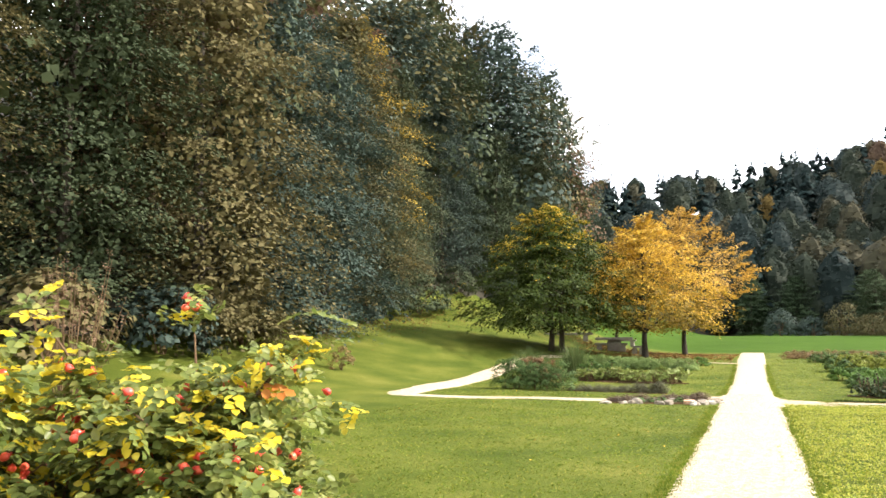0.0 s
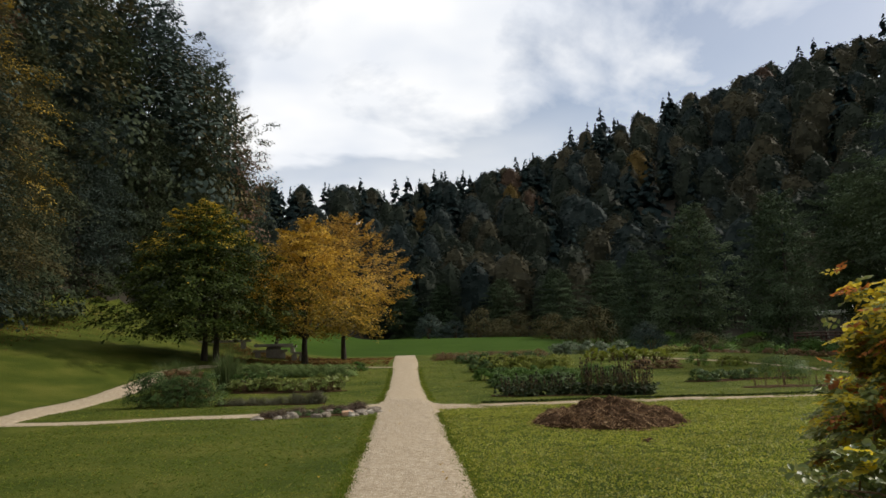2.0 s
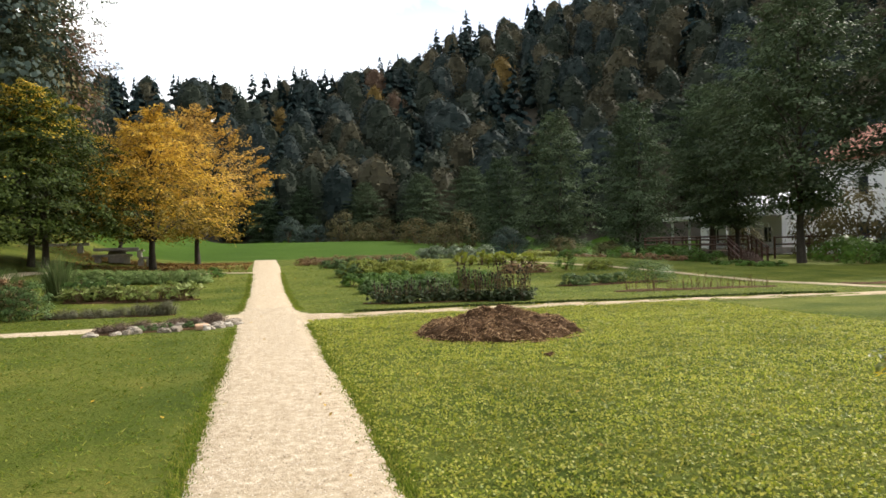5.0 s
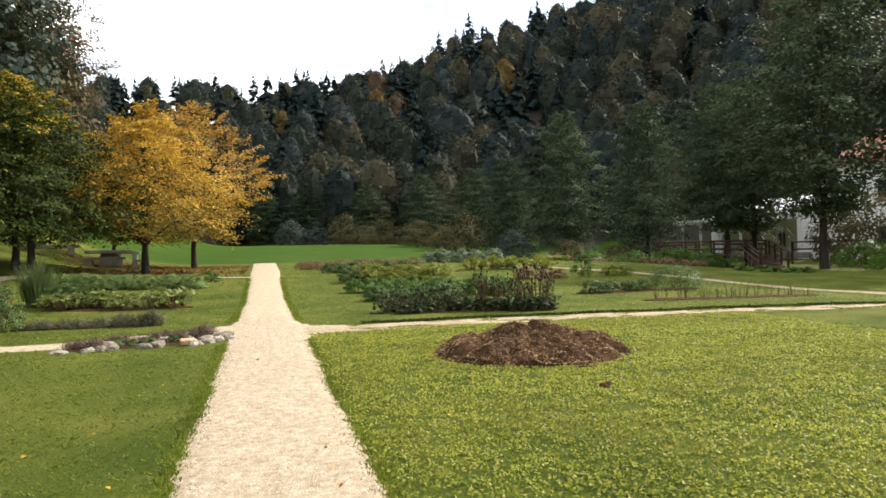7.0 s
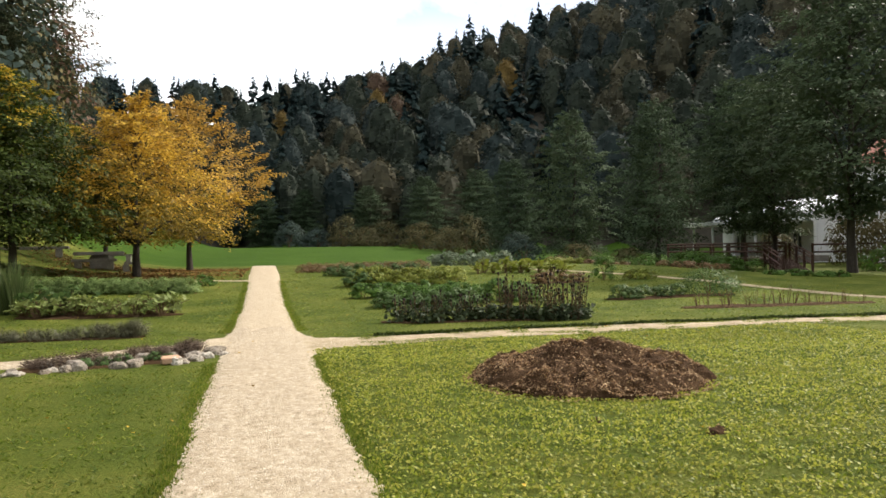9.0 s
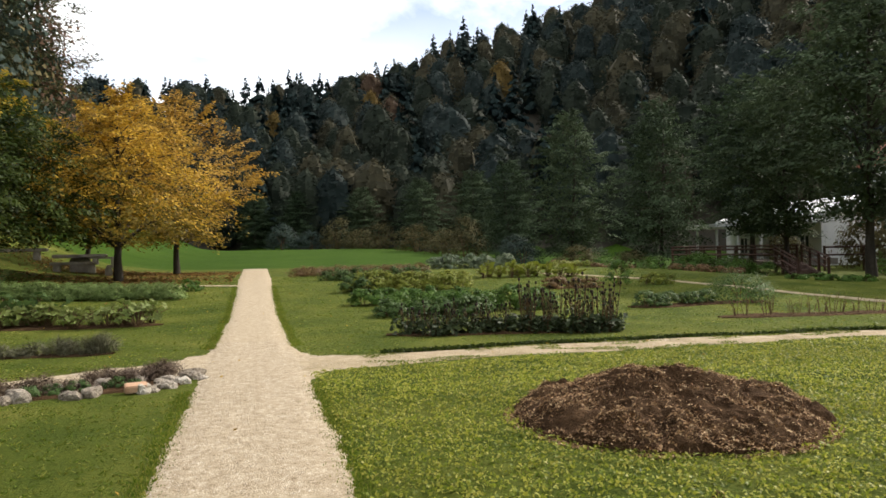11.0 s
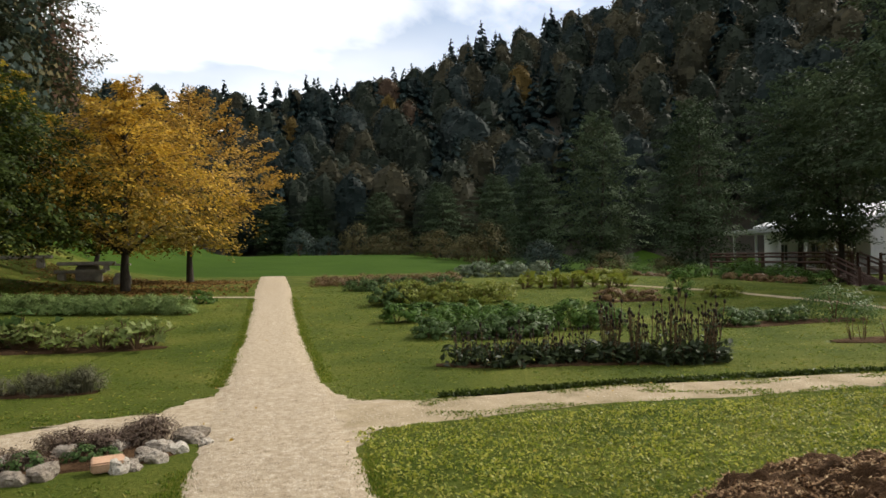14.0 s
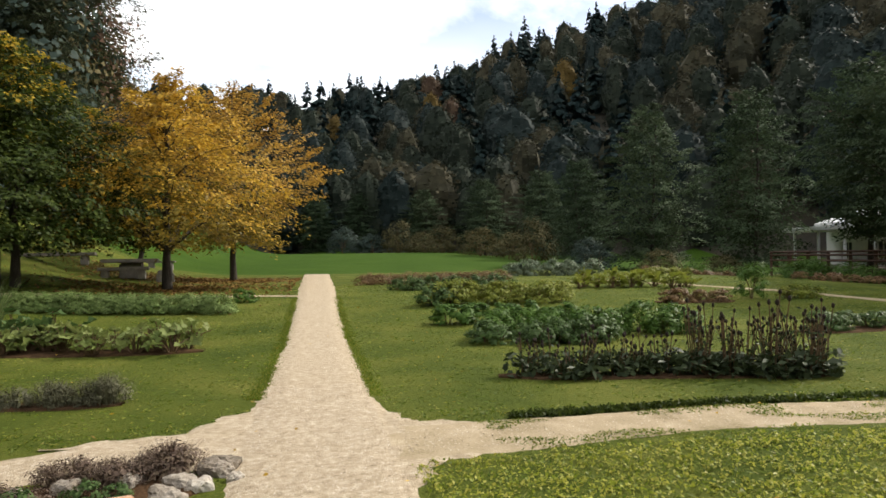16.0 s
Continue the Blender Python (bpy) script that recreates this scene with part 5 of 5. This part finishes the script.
plant_row("herb_bush", "low grey-green herb in a dark bed", "herb", "grey herbs", 215, (10.2, 29.5), (12.5, 29.6), 7, herb(0.30, 0.38, 26, 0.05, L_bluegreen), 0.2)
make_bush("sage_bush", "large rounded grey-green sage bush", 216, (13.6, 29.7), 1.0, 0.80, 130, 0.050, L_bluegreen, "shrub")
soil_bed("long bed of dark soil with thin dry stalks", (10.6, 26.4), (15.7, 25.7), 0.46, 4.0)
soil_bed("bed of dark soil on the lawn", (17.6, 25.3), (20.5, 24.6), 0.4, 5.0)


def dry_stalks(t, rng):
    for _ in range(5):
        v, f = [], []
        a = rng.uniform(0, 6.283)
        e = np.array([0.14 * math.cos(a), 0.14 * math.sin(a), rng.uniform(0.15, 0.42)])
        tube(v, f, [(0.4 * e[0], 0.4 * e[1], -0.03), e * 0.6 + rng.normal(size=3) * 0.015, e], [0.007, 0.006, 0.004], 4)
        part("stalk", poly_mesh("stalk", v, f, M_stem), t)
    P = rng.normal(size=(26, 3)) * np.array([0.08, 0.08, 0.12]) + np.array([0, 0, 0.25])
    part("foliage", quad_mesh("foliage", leaf_quads(P, rng.normal(size=(26, 3)), 0.05, 0.02, rng), L_lime), t)


plant_row("dry_plant", "thin dry plant stalks in dark soil", "plant", "dry stalks", 217, (10.9, 26.4), (15.5, 25.75), 16, dry_stalks, 0.12, 0.8, 1.2, 3)
for i, (a, b, mt, h) in enumerate([((17.5, 52.0), (20.5, 51.5), L_brown, 0.3), ((22.5, 57.0), (25.5, 56.0), L_brown, 0.35), ((19.5, 42.5), (23.0, 41.5), L_brown, 0.35), ((21, 36.5), (24, 35.5), L_herb, 0.25), ((15.8, 48.5), (18.0, 48.2), L_lime, 0.4)]):
    plant_row("herb_bush", "low herb cushion in a far bed", "herb", "far herbs", 230 + i, a, b, 7, herb(0.38, h, 20, 0.07, mt), 0.3)

# left of the path
plant_row("herb_bush", "clipped grey-green herb in a long hedge row", "herb", "herb hedge", 240, (-7.6, 36.6), (-2.0, 35.8), 15, herb(0.45, 0.50, 90, 0.045, L_hedge), 0.12, 0.92, 1.08, 3)
plant_row("herb_bush", "small green herb at the end of the hedge row", "herb", "herb hedge", 241, (-1.95, 38.2), (-1.4, 38.2), 2, herb(0.3, 0.4, 22, 0.06, L_herb), 0.1)
soil_bed("bed of brown soil under squash plants", (-5.6, 30.2), (-1.6, 29.8), 0.40, 6.0)
plant_row("squash_plant", "squash plant with broad pale green leaves", "squash", "squash plants", 242, (-5.6, 30.2), (-1.7, 29.9), 12, big_leaf(24, 0.46, 0.52, 0.14, L_squash), 0.35)
plant_row("cabbage_plant", "large blue-green cabbage-like plant", "cabbage", "cabbages", 243, (-5.4, 30.8), (-4.3, 30.7), 3, big_leaf(20, 0.5, 0.62, 0.17, L_bluegreen), 0.2)
soil_bed("narrow bed of brown soil under lavender", (-4.9, 25.5), (-1.85, 25.35), 0.24, 7.0)
plant_row("lavender", "grey lavender bush in a narrow bed", "lavender", "lavender bushes", 244, (-2.75, 25.5), (-1.9, 25.4), 5, twiggy(0.27, 0.38, 150, 34, L_lav), 0.1, 0.9, 1.1, 2)
plant_row("lavender", "low grey lavender bush in a narrow bed", "lavender", "lavender bushes", 245, (-4.8, 25.5), (-2.9, 25.4), 7, twiggy(0.26, 0.26, 120, 30, L_lav), 0.12)
plant_row("herb_bush", "dense dark needle-leaved herb bush in a block", "herb", "dense herb block", 246, (-7.1, 25.7), (-4.9, 25.5), 8, herb(0.46, 0.92, 60, 0.05, L_bluegreen), 0.28, 0.9, 1.08, 2)
plant_row("heath_bush", "russet brown bushy plant behind dense herbs", "heath plant", "russet heath", 247, (-7.0, 27.2), (-5.6, 27.0), 4, herb(0.42, 1.0, 34, 0.07, L_brown), 0.15)


def reed(t, rng):
    part("blades", quad_mesh("blades", blades(rng, 420, 0.7, 1.35, 0.016, 0.42, 0.12), L_reed), t)


plant_row("tall_grass", "tall arching clump of ornamental grass", "grass clump", "tall grasses", 248, (-6.35, 31.4), (-5.8, 31.2), 2, reed, 0.1)
plant_row("tall_grass", "tall arching clump of ornamental grass", "grass clump", "tall grasses", 249, (-7.6, 29.2), (-6.4, 29.6), 2, reed, 0.1)


# ---- rock border by the junction ----
def rock(name, label, at, size, seed, mat=None, group="border stones"):
    bm = bmesh.new()
    bmesh.ops.create_icosphere(bm, subdivisions=3, radius=1)
    for q in bm.verts:
        d = noise.noise(q.co * 1.1 + Vector((seed * 3.1, 0, 0)))
        e = noise.noise(q.co * 3.0 + Vector((0, seed * 1.7, 0)))
        g = noise.noise(q.co * 7.0 + Vector((seed, 0, seed)))
        q.co *= 1 + 0.50 * d + 0.24 * e + 0.10 * g
        q.co = Vector([math.copysign(abs(c) ** 0.8, c) for c in q.co])
        q.co = Vector((q.co.x * size[0], q.co.y * size[1], max(-0.5, q.co.z) * size[2]))
    me = bpy.data.meshes.new(name)
    bm.to_mesh(me)
    bm.free()
    me.materials.append(mat or M_rock)
    ob = new(name, me)
    ob.matrix_world = pose(at[0], at[1], gz(*at) + size[2] * 0.3, 0, 0, 57 * seed)
    return tagged(ob, label, "stone", group)


soil_bed("dark bed edged with pale stones", (-2.9, 21.35), (-0.35, 21.9), 0.42, 8.0)
rng = np.random.default_rng(77)
for i in range(34):
    s = rng.uniform(0, 1)
    side = rng.choice([-1, -1, 1, 0.3])
    x = -2.9 + 2.6 * s + rng.uniform(-0.05, 0.05)
    y = 21.35 + 0.5 * s + side * 0.40 * (0.7 if s > 0.85 else 1) + rng.uniform(-0.08, 0.08)
    w = rng.uniform(0.04, 0.095)
    rock("stone", "rough pale limestone edging a bed", (x, y), (w * 1.2, w, w * rng.uniform(0.6, 1.0)), i + 1)
for i, (x, y, w, lab) in enumerate([(-0.32, 22.25, 0.17, "pale grey boulder at the corner of a bed"), (-0.42, 21.75, 0.12, "flat pale stone at the corner of a bed"), (-0.18, 21.95, 0.09, "small pale stone at the path's edge"), (-0.55, 21.5, 0.12, "flat white stone in a rock border"),
                                    (-1.7, 21.6, 0.17, "dark weathered boulder in a rock border"), (-1.35, 21.25, 0.15, "pale boulder in a rock border"), (-2.1, 21.2, 0.19, "large weathered boulder in a rock border"), (-2.55, 21.5, 0.16, "weathered boulder in a rock border")]):
    rock("stone", lab, (x, y), (w * 0.8, w * 0.65, w * 0.55), 50 + i)
rough = empty("brick_block", pose(-0.88, 21.28, gz(-0.88, 21.28) + 0.07, 14, 0, 12), "pale orange brick lying in a rock border", "brick")
rough_block("brick", (0.25, 0.14, 0.09), M_brick, 3, rough, (0, 0, 0))
plant_row("heather", "low purple-grey heather in a rock border", "heather", "heather plants", 250, (-1.5, 22.0), (-0.55, 22.1), 7, twiggy(0.27, 0.27, 150, 34, L_heather), 0.10)
plant_row("heather", "dark low heather among stones", "heather", "heather plants", 251, (-2.8, 21.5), (-1.5, 21.7), 8, twiggy(0.26, 0.21, 120, 30, L_heather), 0.12)
plant_row("herb_bush", "low green cushion plant among stones", "herb", "rock plants", 252, (-2.2, 21.35), (-0.8, 21.65), 5, herb(0.14, 0.13, 16, 0.028, L_bluegreen), 0.15)


# ---- rose bushes ----
def rose_bush(label, seed, at, R, H, n_leaves, yellow, orange, n_hips):
    rng = np.random.default_rng(seed)
    t = empty("rose_bush", pose(at[0], at[1], gz(*at)), label, "rose bush", "rose bushes")
    ends = []
    for _ in range(34):
        v, f = [], []
        a, k = rng.uniform(0, 6.283), math.sqrt(rng.uniform(0.02, 1))
        top = H * math.sqrt(max(0.05, 1 - 0.62 * k * k)) * rng.uniform(0.8, 1.0)
        e = np.array([R * 0.92 * k * math.cos(a), R * 0.92 * k * math.sin(a), top])
        m = e * np.array([0.42, 0.42, 0.55]) + rng.normal(size=3) * 0.05
        s = e * np.array([0.12, 0.12, 0]) + np.array([0, 0, -0.05])
        tube(v, f, [s, m, e], [0.011, 0.008, 0.004], 6)
        for _ in range(5):
            q = rng.uniform(0.35, 0.95)
            p = (m * (1 - q) + e * q) if q > 0.3 else m
            d = unit(rng.normal(size=(1, 3)) + np.array([[0, 0, 0.5]]) + 0.6 * unit(e[None]))[0] * rng.uniform(0.12, 0.3)
            tube(v, f, [p, p + d * 0.55 + np.array([0, 0, 0.02]), p + d], [0.005, 0.004, 0.002], 5)
            ends.append(p + d)
        ends.append(e)
        part("stem", poly_mesh("stem", v, f, M_stem), t)
    ends = np.array(ends)
    k = rng.integers(0, len(ends), n_leaves)
    base = ends[k] + rng.normal(size=(n_leaves, 3)) * 0.055
    base[:, 2] = np.maximum(0.06, base[:, 2])
    low_n = n_leaves // 3
    a, q = rng.uniform(0, 6.283, low_n), np.sqrt(rng.uniform(0.3, 1, low_n))
    base[:low_n] = np.stack([R * q * np.cos(a), R * q * np.sin(a), rng.uniform(0.08, 0.85, low_n) * H * np.sqrt(1 - 0.6 * q * q)], 1)
    out = unit(base * np.array([1, 1, 0.4]) + rng.normal(size=base.shape) * 0.5)
    nrm = unit(np.array([0, 0, 1.0]) + 0.5 * out + rng.normal(size=base.shape) * 0.35)
    out = unit(out - nrm * np.sum(out * nrm, 1, keepdims=True))
    side = np.cross(nrm, out)
    size = rng.uniform(0.8, 1.2, (n_leaves, 1))
    PP, NN, AA = [], [], []
    for fx, fy in ((0.012, 1), (0.012, -1), (0.034, 1), (0.034, -1), (0.056, 1), (0.056, -1), (0.078, 0)):
        PP.append(base + (out * fx + side * fy * 0.017 - nrm * 0.12 * fx) * size)
        NN.append(nrm + rng.normal(size=base.shape) * 0.22)
        AA.append(out * (0.5 if fy else 1) + side * fy)
    PP, NN, AA = (np.stack(q, 1).reshape(-1, 3) for q in (PP, NN, AA))
    high = base[:, 2] / H + 0.35 * rng.normal(size=n_leaves)
    kind = np.zeros(n_leaves, int)
    kind[high > np.quantile(high, 1 - yellow)] = 1
    kind[rng.uniform(size=n_leaves) < orange] = 2
    part("foliage", oval_mesh("foliage", PP, NN, AA, 0.035, 0.028, [L_rose, L_rose_y, L_rose_o], np.repeat(kind, 7), rng), t, "green and yellow rose leaves")["kind"] = "stuff"
    hv, hf = [], []
    tube(hv, hf, [(0, 0, -0.014), (0, 0, -0.010), (0, 0, 0), (0, 0, 0.010), (0, 0, 0.015), (0, 0, 0.017)], [0.004, 0.010, 0.0145, 0.012, 0.006, 0.004], 9)
    for q in range(5):
        w = 2 * math.pi * q / 5
        tube(hv, hf, [(0, 0, 0.015), (0.003 * math.cos(w), 0.003 * math.sin(w), 0.020), (0.006 * math.cos(w), 0.006 * math.sin(w), 0.024)], [0.002, 0.0015, 0.0006], 4)
    hip = poly_mesh("rose_hip", hv, hf, M_hip, True)
    tops = ends[ends[:, 2] > 0.55 * H]
    pick = tops[rng.integers(0, len(tops), n_hips)]
    for i in range(n_hips):
        for _ in range(rng.integers(1, 4)):
            h = part("rose_hip", hip, t, "glossy red rose hip" if i == 0 else "")
            h.location = pick[i] * np.array([1.06, 1.06, 1.02]) + rng.normal(size=3) * 0.022
            h.rotation_euler = (rng.uniform(-2.2, 2.2), rng.uniform(-1, 1), rng.uniform(0, 6))
            h.scale = (0.95,) * 3
    return t


rose_bush("leafy rose bush with yellow leaves and red hips", 301, (-1.14, 4.72), 0.62, 1.36, 4600, 0.08, 0.010, 150)
rose_bush("taller rose bush with yellow leaves and red hips", 302, (-1.72, 4.15), 0.64, 1.46, 3200, 0.20, 0.015, 120)
rose_bush("rose bush with yellow and orange autumn leaves", 303, (3.30, 8.15), 0.83, 1.84, 5200, 0.34, 0.11, 10)
rose_bush("low dark green rose bush beside a taller one", 305, (2.38, 7.2), 0.54, 1.10, 1900, 0.04, 0.02, 4)
rose_bush("rose bush with orange autumn leaves", 304, (4.35, 7.6), 0.9, 1.8, 1300, 0.2, 0.10, 6)

# ---- grass, clover, fallen leaves, pebbles ----
rng = np.random.default_rng(400)


def lawn_spots(n, x0, x1, y0, y1, near=0.0):
    y = y0 + (y1 - y0) * rng.uniform(0, 1, n) ** (1 + near)
    x = rng.uniform(x0, x1, n)
    main = np.abs(x - np.interp(y, [0, 15, 24, 32, 45], [0.50, 0.48, 0.42, 0.38, 0.36])) < np.interp(y, [15, 24, 32], [0.69, 0.74, 0.62]) + 0.02 * np.sin(3 * y) + 0.02 * np.sin(7.7 * y)
    cross_r = (x > 0.4) & (np.abs(y - np.interp(x, [1.6, 4, 6.3, 10.5, 15], [22.75, 23.0, 22.9, 22.6, 21.9])) < np.interp(x, [1.6, 4, 10], [0.68, 0.57, 0.52]) + 0.06 * np.sin(4 * x))
    cross_l = (x < 0.4) & (np.abs(y - np.interp(x, [-8, -5.5, -2.8, -1], [21.5, 21.9, 22.5, 22.9])) < np.interp(x, [-8, -2.8, -1], [0.42, 0.46, 0.64]))
    jun = np.zeros(len(x), bool)
    for cx, cy, sx, sy, r in FILLETS:
        u, w = (x - cx) * sx, (y - cy) * sy
        jun |= (u > -0.3) & (w > -0.3) & (u < r) & (w < r) & (np.hypot(u - r, w - r) > r * 1.03)
    moundm = np.hypot((x - 4.16) / 1.3, (y - 18.25) / 1.32) < 1
    bedm = ((y > 21) & (y < 22.3) & (x > -2.9) & (x < -0.3))
    k = ~(main | cross_r | cross_l | jun | moundm | bedm)
    return np.stack([x[k], y[k]], 1)


def tufts(name, label, n, area, h, w, mat, near, per=4, cat="grass"):
    S = lawn_spots(n, *area, near)
    m = len(S)
    P = np.repeat(np.concatenate([S, ground_z(S[:, 0], S[:, 1])[:, None]], 1), per, axis=0)
    P[:, :2] += rng.normal(size=(m * per, 2)) * 0.02
    a = rng.uniform(0, 6.283, m * per)
    H = (h * rng.uniform(0.5, 1.3, m * per))[:, None]
    W = (w * (1 + 0.05 * np.maximum(0, P[:, 1] - 8)) * rng.uniform(0.7, 1.3, m * per))[:, None]
    side = np.stack([np.cos(a), np.sin(a), np.zeros(m * per)], 1) * W * 0.5
    lean = rng.normal(size=(m * per, 3)) * np.array([0.9, 0.9, 0]) + np.array([0, 0, 0.6])
    V = np.stack([P - side, P + side, P + side * 0.6 + lean * H * 0.6, P - side * 0.2 + lean * H * 1.1], 1)
    return tagged(new(name, quad_mesh(name, V, mat)), label, cat, kind="stuff")


tufts("lawn_grass", "short mown grass of the lawn", 40000, (-7, 11, 4.5, 24), 0.030, 0.012, M_grass, 0.45, 4)
tufts("lawn_grass", "short mown grass among the beds", 22000, (-9, 18, 22, 44), 0.018, 0.026, M_grass, 0.2, 2)
# clover and small weeds in the turf, in cushions of uneven height
S = lawn_spots(105000, 1.2, 10.5, 5, 22.2, 0.45)
lump = np.array([noise.noise(Vector((3.1 * a, 3.1 * b, 0))) + 0.7 * noise.noise(Vector((9.0 * a, 9.0 * b, 5))) for a, b in S])
S, lump = S[lump > -0.42], lump[lump > -0.42]
hgt = 0.016 + 0.020 * np.clip(lump + 0.42, 0, 1.2)
P = np.concatenate([S, (ground_z(S[:, 0], S[:, 1]) + hgt)[:, None]], 1)
P = np.repeat(P, 2, axis=0) + rng.normal(size=(len(P) * 2, 3)) * np.array([0.028, 0.028, 0.008])
V = leaf_quads(P, np.array([0, 0, 1.0]) + rng.normal(size=P.shape) * 0.7, 0.025 * (1 + 0.03 * np.maximum(0, P[:, 1] - 8)), 0.021, rng)
tagged(new("clover", quad_mesh("clover", V, M_clover)), "clover and small weeds in the turf", "clover", kind="stuff")
# ragged longer grass along the path edges
n = 13000
y = rng.uniform(5, 39, n)
s = rng.choice([-1, 1], n)
x = np.interp(y, [0, 15, 24, 32, 45], [0.50, 0.48, 0.42, 0.38, 0.36]) + s * (np.interp(y, [15, 24, 32], [0.69, 0.74, 0.62]) + 0.065 * rng.normal(size=n))
k = (np.abs(y - 23.1) > 2.0)
x, y = x[k], y[k]
P = np.stack([x, y, ground_z(x, y)], 1)
P = np.repeat(P, 3, axis=0) + rng.normal(size=(len(P) * 3, 3)) * np.array([0.02, 0.02, 0])
N = rng.normal(size=P.shape) * np.array([1, 1, 0.2])
V = leaf_quads(P + np.array([0, 0, 0.014]), N, 0.042, 0.010, rng, np.array([0, 0, 1.0]) + rng.normal(size=P.shape) * 0.5)
tagged(new("edge_grass", quad_mesh("edge_grass", V, M_grass)), "ragged grass along the path's edges", "grass", kind="stuff")
n = 2600
x = np.concatenate([rng.uniform(2.6, 6.0, 300), rng.uniform(2.4, 15, n - 300)])
y = np.interp(x, [1.6, 4, 6.3, 10.5, 15], [22.75, 23.0, 22.9, 22.6, 21.9]) + 0.58 + 0.06 * np.abs(rng.normal(size=n))
P = np.stack([x, y, ground_z(x, y) + 0.03], 1)
P = np.repeat(P, 4, axis=0) + rng.normal(size=(n * 4, 3)) * np.array([0.03, 0.03, 0.012])
V = leaf_quads(P, rng.normal(size=P.shape), 0.07, 0.025, rng)
tagged(new("edge_grass", quad_mesh("edge_grass", V, L_turn)), "dark weeds along the cross path's edge", "grass", kind="stuff")


def strewn(name, label, x, y, size, mat, cat, lift=0.02):
    P = np.stack([x, y, ground_z(x, y) + lift], 1)
    V = leaf_quads(P, np.array([0, 0, 1.0]) + rng.normal(size=P.shape) * 0.3, size, size * 0.7, rng)
    return tagged(new(name, quad_mesh(name, V, mat)), label, cat, kind="stuff")


n = 9000
c = rng.integers(0, 3, n)
cx, cy = np.array([-4.9, -3.75, -8.4])[c], np.array([43.3, 52.5, 53.5])[c]
strewn("fallen_leaves", "brown and orange leaves under the trees", np.minimum(cx + rng.normal(size=n) * 2.1, -0.5 - np.abs(rng.normal(size=n)) * 0.2), cy + rng.normal(size=n) * 2.2, 0.11, M_litter, "leaves")
n = 260
strewn("fallen_leaves", "yellow leaves scattered over the lawn", rng.uniform(-7, 8, n), rng.uniform(5, 40, n), 0.045, L_gold, "leaves", 0.035)
n = 2500
strewn("fallen_leaves", "brown leaves along the foot of the wood", rng.normal(-18.5, 1.2, n), rng.uniform(20, 50, n), 0.11, M_litter, "leaves", 0.02)
n = 38000
y = 5 + 21 * rng.uniform(0, 1, n) ** 1.3
x = np.interp(y, [0, 15, 24], [0.50, 0.48, 0.42]) + rng.uniform(-0.64, 0.64, n)
P = np.stack([x, y, ground_z(x, y) + 0.024], 1)
V = leaf_quads(P, np.array([0, 0, 1.0]) + rng.normal(size=P.shape) * 0.25, 0.0145, 0.012, rng, fold=-0.3)
tagged(new("pebbles", quad_mesh("pebbles", V, M_pebble)), "loose pale grit on the footpath", "gravel", kind="stuff")
# grit on the cross path, and turf that creeps over it
n = 7000
x = np.concatenate([1.2 + 13 * rng.uniform(0, 1, 4500) ** 1.2, -0.3 - 5.5 * rng.uniform(0, 1, 2500) ** 1.3])
y = np.interp(x, [-5.5, -2.8, -1.0, 0.4, 1.6, 4, 6.3, 10.5, 15], [21.6, 22.2, 22.9, 22.8, 22.75, 23.0, 22.9, 22.6, 21.9]) + rng.uniform(-0.42, 0.42, n) * np.where(x < -2, 0.7, 1)
P = np.stack([x, y, ground_z(x, y) + 0.02], 1)
V = leaf_quads(P, np.array([0, 0, 1.0]) + rng.normal(size=P.shape) * 0.25, 0.015, 0.012, rng, fold=-0.3)
tagged(new("pebbles", quad_mesh("pebbles", V, M_pebble)), "loose pale grit on the cross path", "gravel", kind="stuff")
n = 9000
x = rng.uniform(2.0, 15, n)
off = rng.uniform(-0.55, 0.55, n)
k = np.array([noise.noise(Vector((1.1 * a, 3.2 * b, 3))) for a, b in zip(x, off)]) + 0.9 * np.abs(off) > 0.36
x, off = x[k], off[k]
y = np.interp(x, [1.6, 4, 6.3, 10.5, 15], [22.75, 23.0, 22.9, 22.6, 21.9]) + off
P = np.repeat(np.stack([x, y, ground_z(x, y) + 0.018], 1), 3, axis=0) + rng.normal(size=(len(x) * 3, 3)) * np.array([0.03, 0.03, 0.004])
V = leaf_quads(P, np.array([0, 0, 1.0]) + rng.normal(size=P.shape) * 0.6, 0.04, 0.014, rng)
tagged(new("edge_grass", quad_mesh("edge_grass", V, M_grass)), "short turf creeping over the cross path", "grass", kind="stuff")
